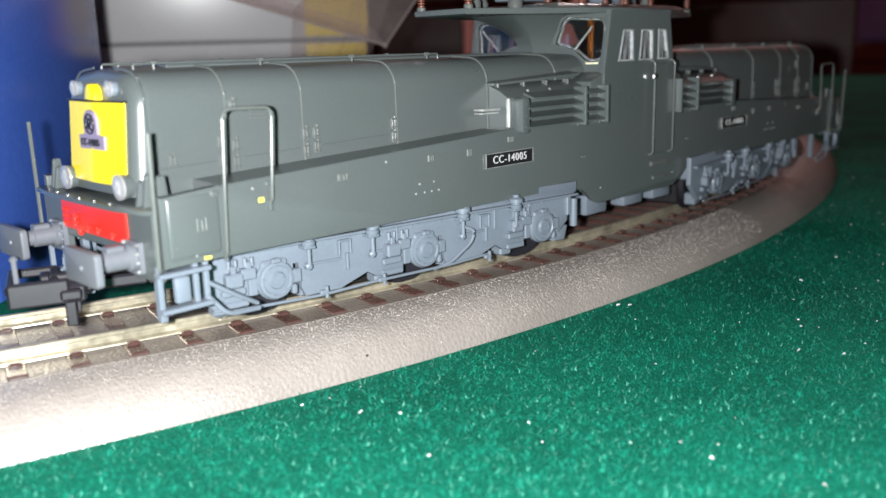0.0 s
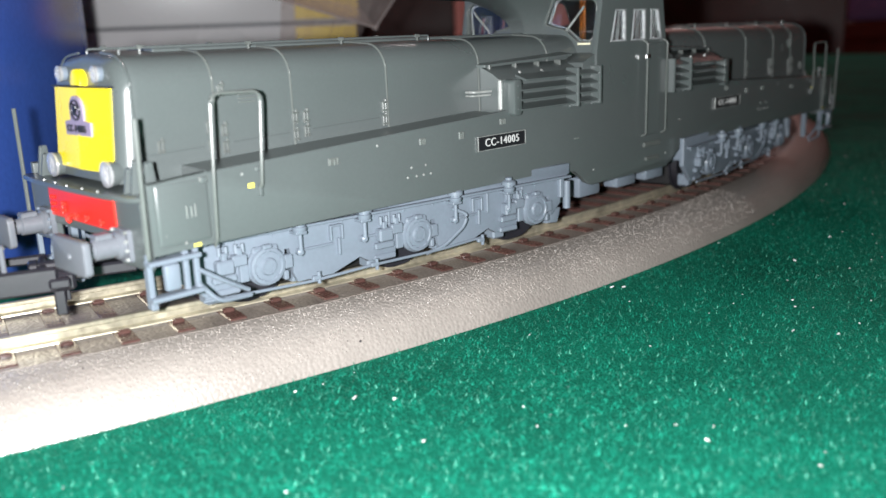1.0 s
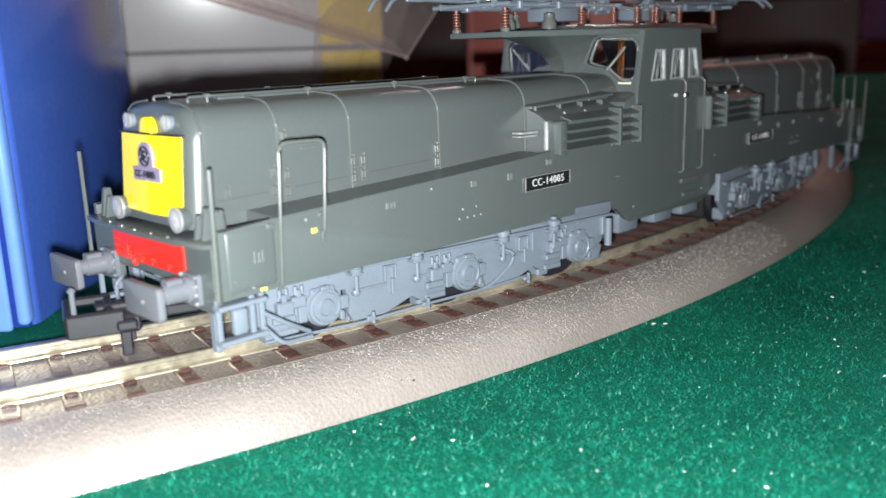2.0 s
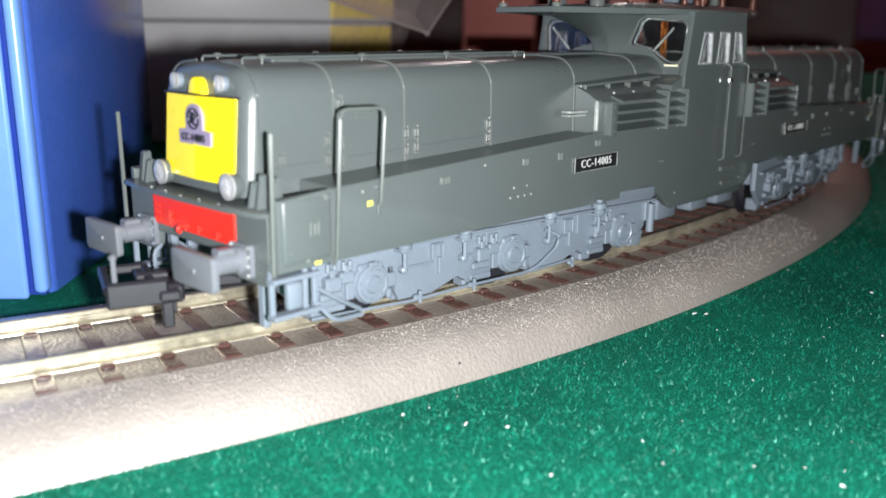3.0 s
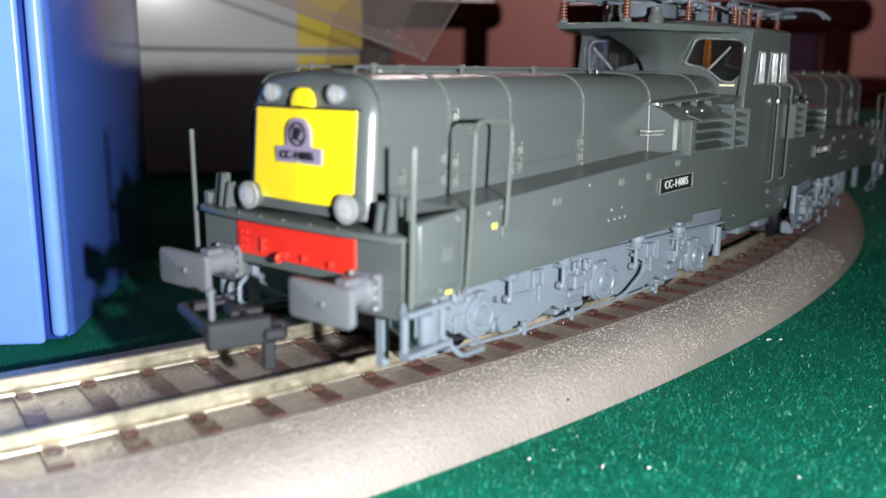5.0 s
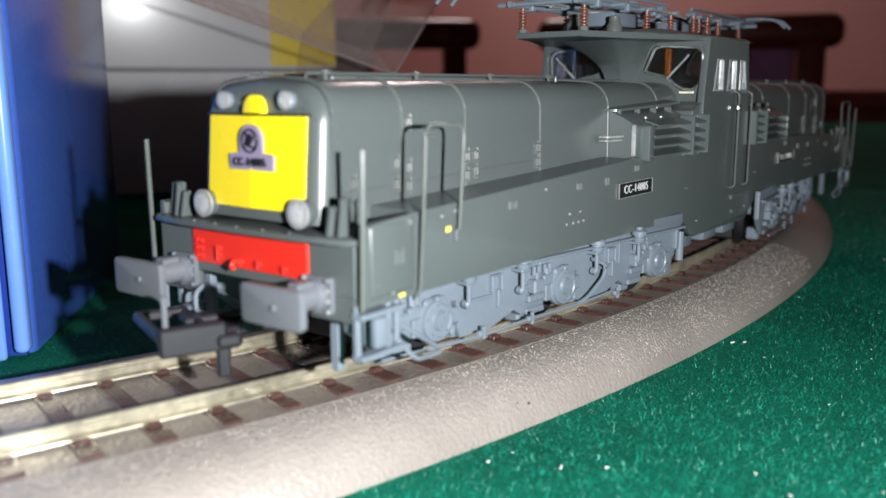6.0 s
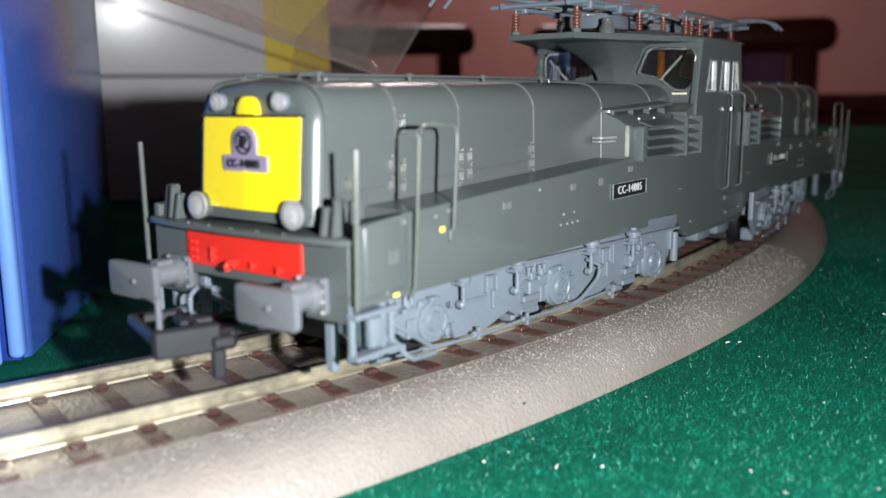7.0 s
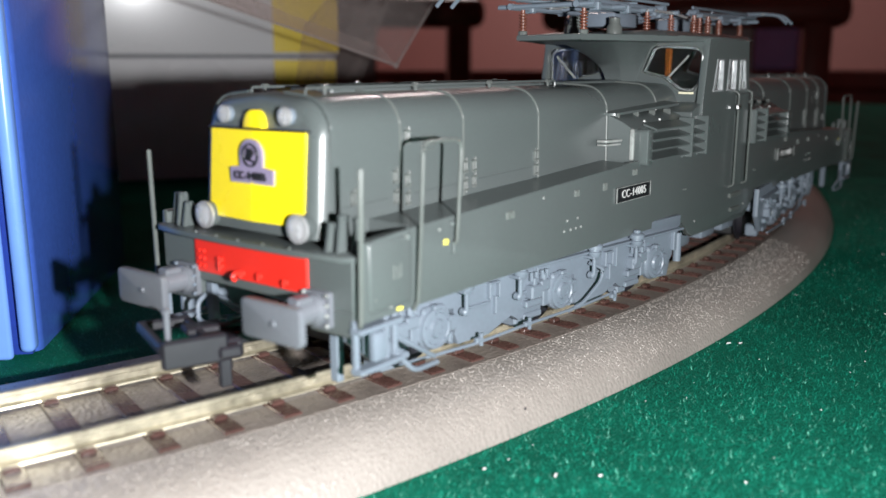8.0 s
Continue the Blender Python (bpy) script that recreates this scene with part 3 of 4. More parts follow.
    ends("grab_rail_socket", lambda bm, s=s: (box(bm, 1.51, 1.57, s * 1.69, s * 1.75, 1.72, 1.86, 0.012), box(bm, 1.5, 1.58, s * 1.69, s * 1.73, 2.04, 2.1, 0.012), box(bm, 0.72, 0.8, s * 1.69, s * 1.73, 2.0, 2.08, 0.012)), GREEN, loco)

# coupler, swung out over the curve of the track
SWING = Matrix(((-0.934, 0.358, 0, 0.6), (0.358, 0.934, 0, 0.0), (0, 0, 1, 0.04), (0, 0, 0, 1)))


def swung(*boxes):
    """Bevelled boxes in the coupler's own frame: forward, sideways, up."""
    def f(bm):
        for q in boxes:
            box(bm, *q)
        bm.transform(SWING)
    return f


cps = ends("coupler", swung((0.0, 0.85, -0.2, 0.2, 0.66, 0.82, 0.03), (0.78, 1.16, -0.5, 0.42, 0.6, 0.84, 0.04), (0.84, 1.1, -0.62, -0.48, 0.66, 0.8, 0.03)), DARKGREY, loco, "dark grey plastic loop coupler")
ends("loop", swung((1.62, 1.72, -0.52, 0.56, 0.78, 0.9, 0.025), (1.1, 1.66, -0.52, -0.43, 0.78, 0.9, 0.025), (1.1, 1.66, 0.47, 0.56, 0.78, 0.9, 0.025), (1.1, 1.2, -0.5, 0.54, 0.76, 0.88, 0.02)), DARKGREY, cps)
ends("side_cheek", swung((0.98, 1.7, -0.57, -0.47, 0.62, 0.94, 0.03)), DARKGREY, cps)
ends("trip_pin", swung((0.92, 1.06, -0.46, -0.36, 0.28, 0.68, 0.02), (0.86, 0.92, -0.3, -0.24, 0.42, 0.66, 0.015)), DARKGREY, cps)
ends("lever", swung((0.5, 1.3, -0.06, 0.06, 0.82, 0.9, 0.02), (1.2, 1.32, -0.14, 0.14, 0.84, 0.92, 0.02)), DARKGREY, cps)
ends("coupler_hook", lambda bm: (rod(bm, (1.58, -0.36, 0.86), (1.58, -0.36, 1.22), 0.035, 10), turned(bm, [(0.05, 0), (0.055, 0.03), (0.02, 0.06)], (1.58, -0.36, 1.2), (0, 0, 1), 10), bm.transform(SWING)), BUFGREY, cps, "pale upright pin")
ends("brake_hose", lambda bm: tube(bm, [(-0.02, 0.85, 1.15), (-0.14, 0.85, 1.08), (-0.16, 0.84, 0.85), (-0.16, 0.3, 0.85), (-0.1, 0.3, 1.0)], 0.03, 8), GREY, loco)

# footsteps under the corners
for s in (-1, 1):
    y = s * 1.62
    st = ends("footstep", lambda bm: box(bm, -0.06, 0.62, y - 0.12, y + 0.05, 0.68, 0.74, 0.012), GREY, loco, "blue-grey footstep hung under the body")
    ends("upper_tread", lambda bm: box(bm, -0.06, 0.62, y - 0.12, y + 0.05, 1.12, 1.18, 0.012), GREY, st)
    for x in (-0.05, 0.42, 0.56):
        ends("upright", lambda bm: box(bm, x, x + 0.07, y - 0.03, y + 0.04, 0.66, 1.26, 0.012), GREY, st)
    ends("sand_box", lambda bm: box(bm, 0.1, 0.3, y - 0.16, y - 0.06, 0.8, 1.12, 0.03, 2), GREY, st)
    ends("brace", lambda bm, s=s: tube(bm, [(0.6, s * 1.64, 0.95), (0.95, s * 1.68, 0.72), (1.3, s * 1.62, 0.52)], 0.03), GREY, st)
    ends("brace", lambda bm, s=s: tube(bm, [(0.58, s * 1.64, 0.78), (0.8, s * 1.72, 0.5), (1.3, s * 1.66, 0.46)], 0.03), GREY, st)
    ends("rail_guard", lambda bm, s=s: (box(bm, 0.2, 0.3, s * 1.0, s * 1.14, 0.4, 1.3, 0.02),), GREY, loco)


# ---- cab ----
WIN = [(-0.42, 3.72), (-0.6, 4.16), (-0.72, 4.22), (-1.5, 4.17), (-1.6, 4.06), (-1.57, 3.52), (-1.45, 3.36), (-1.2, 3.36), (-0.85, 3.62), (-0.6, 3.66)]


def cab_front(bm):
    """The front wall of the cab, with the two windows cut out of it."""
    for s in (1, -1):
        w = [(y * s, z) for y, z in WIN]
        c = Vector((-1.05 * s, 3.85))
        outer = []
        for y, z in w:
            d = Vector((y, z)) - c
            k = min(abs((-1.7 * s - c.x) / d.x) if d.x * s < 0 else abs((0 - c.x) / d.x) if abs(d.x) > 1e-6 else 9, ((4.34 if d.y > 0 else 3.1) - c.y) / d.y if abs(d.y) > 1e-6 else 9)
            outer.append(tuple(c + d * k))
        n = len(w)
        for x, flip in ((9.12, 0), (9.24, 1)):
            vi, vo = [bm.verts.new((x - 0.12 * (z - 3.3) * -0.3, y, z)) for y, z in w], [bm.verts.new((x - 0.12 * (z - 3.3) * -0.3, y, z)) for y, z in outer]
            for i in range(n):
                bm.faces.new((vi[i], vi[(i + 1) % n], vo[(i + 1) % n], vo[i]))
            if flip:
                for i in range(n):
                    bm.faces.new((vi[i], vi[(i + 1) % n], last[(i + 1) % n], last[i]))
            last = vi


PANES = [((9.42, 9.95), (9.57, 9.93)), ((10.12, 10.64), (10.2, 10.62)), ((10.8, 11.24), (10.8, 11.1))]
SILL, HEAD = 3.37, 3.95


def side_pieces():
    """Outlines of one side of the cab, its ends leaning together above the waist: the wall, the strip over the windows, the posts."""
    r = 2 * MID
    yield "cab_side", [(8.98, 2.3), (r - 8.98, 2.3), (r - 8.98, 3.2), (r - 9.01, SILL), (9.01, SILL), (8.98, 3.2)]
    yield "cantrail", [(9.12, HEAD), (r - 9.12, HEAD), (r - 9.18, 4.3), (9.18, 4.3)]
    low = [9.01] + [x for p in PANES for x in p[0]] + [r - 9.01]
    top = [9.12] + [x for p in PANES for x in p[1]] + [r - 9.12]
    for k in range(0, len(low), 2):
        yield "window_post", [(low[k], SILL), (low[k + 1], SILL), (top[k + 1], HEAD), (top[k], HEAD)]


cab_fronts = ends("cab_front", cab_front, GREEN, loco, sharp=20)
for s in (-1, 1):
    ends("corner_pillar", lambda bm: prism(bm, [(8.975, 2.4), (9.26, 2.4), (9.26, 4.3), (9.17, 4.3), (8.975, 3.2)], "y", s * 1.58, s * 1.702, 0.01), GREEN, cab_fronts)
    ends("lower_wall", lambda bm: box(bm, 9.13, 9.23, s * 1.1, s * 1.62, 2.4, 3.14), GREEN, cab_fronts)
for s in (-1, 1):
    cs = None
    for name, outline in side_pieces():
        bm = bmesh.new()
        prism(bm, outline, "y", s * 1.62, s * 1.705)
        ob = part(name, bm, GREEN, cs or loco)
        cs = cs or ob
    for (x0, x1), (t0, t1) in PANES:
        bm = bmesh.new()
        prism(bm, [(x0, SILL), (x1, SILL), (t1, HEAD), (t0, HEAD)], "y", s * 1.652, s * 1.664)
        part("window_pane", bm, GLASS, cs)
        bm = bmesh.new()
        for a, b, k in ((x0, t0, 1), (x1, t1, -1)):
            prism(bm, [(a, SILL), (a + 0.06 * k, SILL), (b + 0.06 * k, HEAD), (b, HEAD)], "y", s * 1.6, s * 1.712, 0.01)
        # a pale bar across the pane for the lit streak in the glass
        mid, tmid = x0 * 0.6 + x1 * 0.4, t0 * 0.6 + t1 * 0.4
        prism(bm, [(mid, SILL), (mid + 0.12, SILL), (tmid + 0.12, HEAD), (tmid, HEAD)], "y", s * 1.63, s * 1.66, 0.01)
        prism(bm, [(x0, SILL), (x1, SILL), (x1, SILL + 0.03), (x0, SILL + 0.03)], "y", s * 1.6, s * 1.712)
        prism(bm, [(t0, HEAD - 0.03), (t1, HEAD - 0.03), (t1, HEAD), (t0, HEAD)], "y", s * 1.6, s * 1.712)
        part("window_frame", bm, FRAMEW, cs, "pale window frame, with a bar for the bright streak")
    # door and its rails
    for x in (10.56, 11.3):
        bm = bmesh.new()
        tube(bm, [(x, s * 1.7, 1.5), (x, s * 1.8, 1.54), (x, s * 1.8, 3.32), (x, s * 1.7, 3.36)], 0.02, 8)
        part("door_handrail", bm, WIRE, cs)
    bm = bmesh.new()
    box(bm, 10.68, 11.2, s * 1.69, s * 1.725, 1.5, 3.3, 0.02)
    part("cab_door", bm, GREEN, cs)
    bm = bmesh.new()
    box(bm, 10.52, 10.62, s * 1.76, s * 1.84, 3.0, 3.1, 0.02)
    part("door_catch", bm, CHROME, cs)
    bm = bmesh.new()
    box(bm, 10.62, 11.25, s * 1.66, s * 1.74, 1.26, 1.36, 0.015)
    box(bm, 10.7, 11.2, s * 1.66, s * 1.74, 0.98, 1.06, 0.015)
    part("door_step", bm, WIRE, cs)


def front_pane(s):
    return lambda bm: prism(bm, [(y * s, z) for y, z in WIN], "x", 9.17, 9.18)


for s in (1, -1):
    ends("windscreen", front_pane(s), GLASS, cab_fronts)
    ends("wiper", lambda bm, s=s: tube(bm, [(9.08, -0.95 * s, 3.6), (9.06, -1.3 * s, 3.95), (9.06, -1.36 * s, 4.02)], 0.022, 6), BRIGHTGREY, cab_fronts, "pale windscreen wiper")
    ends("window_sill", lambda bm, s=s: box(bm, 9.1, 9.2, -1.46 * s, -1.18 * s, 3.33, 3.37, 0.008), PAPER, cab_fronts)


def gasket(bm, s):
    pts = [(9.115, y * s, z) for y, z in WIN]
    tube(bm, pts + pts[:2], 0.014, 6)


for s in (1, -1):
    ends("window_gasket", lambda bm: gasket(bm, s), WIRE, cab_fronts)


# pale rims added for bright streaks in the clear windscreen plastic
for s in (1, -1):
    def insert(bm, s=s):
        pts = [(9.215, -1.02 * s + (y * s + 1.02 * s) * 0.93, 3.85 + (z - 3.85) * 0.92) for y, z in WIN]
        tube(bm, pts + pts[:2], 0.028, 6)
    ends("window_insert", insert, FRAMEW, cab_fronts, "pale windscreen rim standing for glints in thick clear plastic")


def prow(bm):
    """The curved middle pillar that widens up into the visor."""
    rings = []
    for k in range(9):
        u = k / 8
        c = u ** 2.2
        z = 3.5 + 0.76 * u
        x0, w = 8.82 - 1.15 * c, 0.2 + 0.36 * c
        rings.append([(x0, -w * 0.8, z), (x0 + 0.08, -w, z), (9.2, -w - 0.16, z), (9.2, w + 0.16, z), (x0 + 0.08, w, z), (x0, w * 0.8, z)])
    loft(bm, rings)


ends("prow", prow, GREEN, cab_fronts)


def visor_outline():
    f = [(6.42, -0.62), (7.3, -0.9), (8.6, -1.45), (9.3, -1.66)]
    near = f + [(2 * MID - x, y) for x, y in f[::-1]]
    return near + [(x, -y) for x, y in near[::-1]]


bm = bmesh.new()
prism(bm, visor_outline(), "z", 4.25, 4.35, 0.025)
roof = part("cab_roof", bm, GREEN, loco)
bm = bmesh.new()
loft(bm, [[(MID + sx * (2.2 - ins) * 1.0, sy * (1.4 - ins), z) for sx, sy in ((-1, -1), (1, -1), (1, 1), (-1, 1))] for z, ins in ((4.34, 0.0), (4.42, 0.12), (4.45, 0.35))])
part("roof_panel", bm, GREEN, roof)
bm = bmesh.new()
box(bm, 9.3, 2 * MID - 9.3, -1.6, 1.6, 2.35, 2.45)
part("cab_floor", bm, INSIDE, loco)
bm = bmesh.new()
box(bm, 10.3, 10.38, -0.5, -0.36, 2.45, 4.2, 0.03)
part("curtain", bm, ORANGE, loco, "orange curtain inside the cab")
bm = bmesh.new()
box(bm, 9.3, 9.6, -1.5, 1.5, 2.45, 3.3, 0.05)
part("control_desk", bm, INSIDE, loco)
bm = bmesh.new()
box(bm, 9.5, 9.62, -0.9, -0.6, 3.3, 3.42, 0.02)
part("control_lever", bm, WHITEP, loco)


# ---- ventilator boxes ahead of the cab ----
def vent_body(s):
    def f(bm):
        rings = []
        for x, g in ((6.36, 0.0), (6.42, 0.02), (9.0, 0.02)):
            rings.append([(x, s * 1.05, 2.3), (x, s * (1.58 + g), 2.3), (x, s * (1.6 + g), 2.86), (x, s * 1.44, 2.96 + g), (x, s * 1.2, 3.06 + g), (x, s * 1.05, 3.08)])
        loft(bm, rings)
    return f


def vent_flare(s):
    """The hood swells out in a hollow curve to meet the front of the ventilator."""
    def f(bm):
        rings = []
        for k in range(7):
            u = k / 6
            w = 1.11 + 0.045 * u ** 2
            rings.append([(5.5 + 0.87 * u, s * 1.0, 2.3), (5.5 + 0.87 * u, s * w, 2.3), (5.5 + 0.87 * u, s * w, 2.9), (5.5 + 0.87 * u, s * (w - 0.06), 3.0), (5.5 + 0.87 * u, s * 1.0, 3.08)])
        loft(bm, rings)
    return f


for s in (-1, 1):
    vb = ends("ventilator", vent_body(s), GREEN, hoods)
    ends("flare", vent_flare(s), GREEN, vb, sharp=60)
    ends("corner_strip", lambda bm, s=s: box(bm, 6.34, 6.41, s * 1.56, s * 1.635, 2.37, 2.87, 0.02), BRIGHTGREY, vb, "bright grey corner strip")
    ends("end_frame", lambda bm, s=s: (prism(bm, [(6.56 + a, 2.57 + b) for a, b in rounded(0.1, 0.29, 0.06)], "y", s * 1.6, s * 1.83, 0.015), [turned(bm, [(0.016, 0.0), (0.012, 0.01), (0.003, 0.014)], (6.56, s * 1.83, z), (0, s, 0), 6) for z in (2.38, 2.57, 2.76)]), GREEN, vb)
    for k, z in enumerate((2.42, 2.58, 2.74, 2.9)):
        ends("louvre", lambda bm, s=s, z=z, k=k: prism(bm, [(s * 1.6, z - 0.01), (s * 1.84, z - 0.075), (s * 1.84, z - 0.05), (s * 1.6, z + 0.03)], "x", 6.64 + 0.12 * (k == 3), 8.9), GREEN, vb)
    for x in (8.2, 8.88):
        ends("louvre_post", lambda bm, s=s, x=x: (box(bm, x - 0.035, x + 0.035, s * 1.6, s * 1.87, 2.29, 2.97, 0.012), box(bm, x - 0.06, x + 0.06, s * 1.6, s * 1.72, 2.27, 2.34, 0.01)), GREEN, vb)
    ends("hood_lid", lambda bm, s=s: loft(bm, [[(x, s * 1.0, z), (x, s * y, z - 0.05), (x, s * y, z - 0.01), (x, s * 1.0, z + 0.05)] for x, y, z in ((6.3, 1.2, 3.11), (6.36, 1.3, 3.11), (7.4, 1.36, 3.15), (8.6, 1.42, 3.2))]), GREEN, vb)
    for x in (6.45, 7.1, 7.7, 8.3):
        ends("lid_catch", lambda bm, s=s, x=x: box(bm, x - 0.025, x + 0.025, s * 1.26, s * (1.33 + 0.03 * (x - 6.4)), 2.99, 3.1, 0.008), WIRE, vb)
    for x in (7.0, 7.6):
        ends("rivet", lambda bm, s=s, x=x: turned(bm, [(0.03, 0.0), (0.025, 0.02), (0.006, 0.03)], (x, s * 1.5, 2.95), (0, s * 0.5, 0.8), 8), BRIGHTGREY, vb)
    ends("pull_bar", lambda bm, s=s: (tube(bm, [(5.98, s * 1.2, 2.68), (6.0, s * 1.36, 2.68), (6.36, s * 1.42, 2.68)], 0.022, 8), tube(bm, [(5.98, s * 1.2, 2.62), (6.0, s * 1.34, 2.62), (6.36, s * 1.4, 2.62)], 0.018, 8)), BRIGHTGREY, vb)

# number plates on the sides
for s, turn in ((-1, SIDE), (1, BACK)):
    for x in (6.26, 2 * MID - 6.26):
        bm = bmesh.new()
        box(bm, x - 0.6, x + 0.6, s * 1.70, s * 1.725, 1.775, 2.015, 0.006)
        pl = part("number_plate", bm, PLATE, loco, "black plate with white raised lettering")
        bm = bmesh.new()
        for a, b, c, d in ((x - 0.6, x + 0.6, 2.004, 2.015), (x - 0.6, x + 0.6, 1.775, 1.786), (x - 0.6, x - 0.588, 1.786, 2.004), (x + 0.588, x + 0.6, 1.786, 2.004)):
            box(bm, a, b, s * 1.715, s * 1.735, c, d)
        part("border", bm, BRIGHTGREY, pl)
        lettering("lettering", NUMBER, 0.13, Matrix.Translation((x, s * 1.727, 1.895)) @ turn @ Matrix.Diagonal((0.98, 1, 1, 1)), WHITEP, pl)

# small cast details along the sides
DETAILS = [(1.42, 1.87, 0.045, 0.032, "y"), (0.6, 1.27, 0.05, 0.02, "y"), (8.9, 1.05, 0.03, 0.02, "w"), (2.75, 2.0, 0.09, 0.05, "g"), (4.45, 2.08, 0.06, 0.05, "g"), (5.3, 2.08, 0.05, 0.06, "g"), (6.3, 2.2, 0.07, 0.05, "w"), (3.55, 2.12, 0.03, 0.03, "w"), (4.2, 1.72, 0.02, 0.02, "w"), (4.5, 1.72, 0.02, 0.02, "w"), (4.12, 1.58, 0.02, 0.02, "w"), (4.3, 1.58, 0.02, 0.02, "w"), (4.45, 1.58, 0.02, 0.02, "w"), (4.6, 1.58, 0.02, 0.02, "w"), (0.55, 1.7, 0.08, 0.09, "g"), (0.45, 1.32, 0.03, 0.04, "w"), (0.2, 1.45, 0.03, 0.03, "w"), (0.75, 2.05, 0.06, 0.03, "w"), (8.35, 1.7, 0.06, 0.012, "w"), (1.3, 2.03, 0.03, 0.02, "w")]
def fitting(x, z, a, b, s):
    def f(bm):
        box(bm, x - a, x + a, s * 1.69, s * 1.708, z - b, z + b, 0.005)
        for k in (-0.7, 0.1, 0.75):
            rod(bm, (x + a * k, s * 1.712, z - b * 0.9), (x + a * k, s * 1.712, z + b * (0.5 + 0.4 * abs(k))), min(0.013, a * 0.5), 6)
    return f


for x, z, a, b, c in DETAILS:
    for s in (-1, 1):
        if c == "y":
            ends("painted_mark", lambda bm: box(bm, x - a, x + a, s * 1.69, s * 1.706, z - b, z + b, 0.004), MARK, loco, "small yellow painted mark")
        elif a < 0.035:
            # brighter than the side: tiny highlights on the relief put into the colour
            ends("rivet", lambda bm: turned(bm, [(0.02, 0.0), (0.017, 0.012), (0.004, 0.018)], (x, s * 1.7, z), (0, s, 0), 8), BRIGHTGREY, loco)
        else:
            ends("cast_fitting", fitting(x, z, a, b, s), WIRE, loco)
for s in (-1, 1):
    ends("side_locker", lambda bm: box(bm, 0.1, 0.82, s * 1.66, s * 1.716, 1.3, 2.075, 0.05, 3), GREEN, loco)
    ends("fairing", lambda bm: prism(bm, [(8.6, 2.3), (9.3, 2.3), (9.3, 3.2), (9.0, 3.18), (8.6, 3.03)], "y", s * 1.1, s * 1.66, 0.02), GREEN, loco)


# ---- bogies ----
def bogie(px, py, ang):
    m = Matrix.Translation((px, py, 0)) @ Matrix.Rotation(ang, 4, "Z")
    top = None
    axles = (-2.6, 0.0, 2.57)
    bm = bmesh.new()
    box(bm, -3.5, 3.5, -1.25, 1.25, 0.75, 1.2, 0.03)
    top = part("bogie", bm, GREY, loco, "blue-grey cast bogie", m)
    # a black block added for the deep shade under the bogie
    bm = bmesh.new()
    box(bm, -2.95, 2.9, -0.78, 0.78, 0.08, 0.9, 0.05)
    part("shade_block", bm, BLACK, top, "black block standing for the shade between the wheels", m)

    def sub(name, build, material=GREY, label=""):
        bm = bmesh.new()
        build(bm)
        return part(name, bm, material, top, label, m)

    for s in (-1, 1):
        out = [(-3.95, 1.3), (3.5, 1.3), (3.5, 1.12), (3.3, 1.06), (3.26, 0.62), (3.05, 0.44)]
        for a in axles[::-1]:
            if a < 2:
                out += [(a + 1.1, 0.27), (a + 0.5, 0.27)]
            out += [(a + 0.42, 0.44), (a + 0.41, 0.8), (a + 0.3, 0.8), (a + 0.29, 0.44), (a - 0.27, 0.44), (a - 0.28, 0.84), (a - 0.36, 0.84), (a - 0.38, 0.36), (a - 0.9, 0.34), (a - 1.04, 0.46)]
        out += [(-3.95, 0.72)]
        sub("side_frame", lambda bm: prism(bm, out, "y", s * 1.36, s * 1.46, 0.015))
        sub("frame_flange", lambda bm: box(bm, -3.8, 3.45, s * 1.40, s * 1.56, 1.06, 1.1, 0.01))
        sub("end_bracket", lambda bm: (box(bm, 3.2, 3.3, s * 1.44, s * 1.52, 0.72, 1.08, 0.015), rod(bm, (3.42, s * 1.46, 0.5), (3.42, s * 1.46, 1.0), 0.07, 12)))
        for x in axles:
            box_part = sub("axle_box", lambda bm: turned(bm, [(0.29, 0.0), (0.29, 0.06), (0.265, 0.09), (0.26, 0.13), (0.215, 0.14), (0.2, 0.12), (0.13, 0.125), (0.11, 0.155), (0.02, 0.16)], (x, s * 1.44, 0.62), (0, s, 0), 24))
            sub("box_cover", lambda bm: (box(bm, x - 0.2, x + 0.2, s * 1.44, s * 1.53, 0.8, 0.9, 0.03), box(bm, x - 0.07, x + 0.07, s * 1.5, s * 1.6, 0.86, 0.93, 0.02), turned(bm, [(0.1, 0.0), (0.1, 0.012), (0.07, 0.012), (0.07, 0.0)], (x, s * 1.596, 0.62), (0, s, 0), 16), box(bm, x + 0.25, x + 0.33, s * 1.44, s * 1.54, 0.36, 0.5, 0.02)))
            sub("brake_block", lambda bm: (box(bm, x - 0.86, x - 0.6, s * 1.12, s * 1.38, 0.2, 0.46, 0.03), box(bm, x - 0.8, x - 0.4, s * 1.36, s * 1.5, 0.32, 0.41, 0.02)))
            sub("spring_nut", lambda bm: [rod(bm, (x - d, s * 1.52, 0.88), (x - d, s * 1.52, 1.0), 0.03, 6) for d in (0.34, 0.44, 0.58, 0.68)])
            sub("box_cap", lambda bm: [rod(bm, (x + 0.21 * math.cos(a), s * 1.56, 0.62 + 0.21 * math.sin(a)), (x + 0.21 * math.cos(a), s * 1.59, 0.62 + 0.21 * math.sin(a)), 0.022, 6) for a in np.linspace(0.4, 6.7, 6)[:5]])
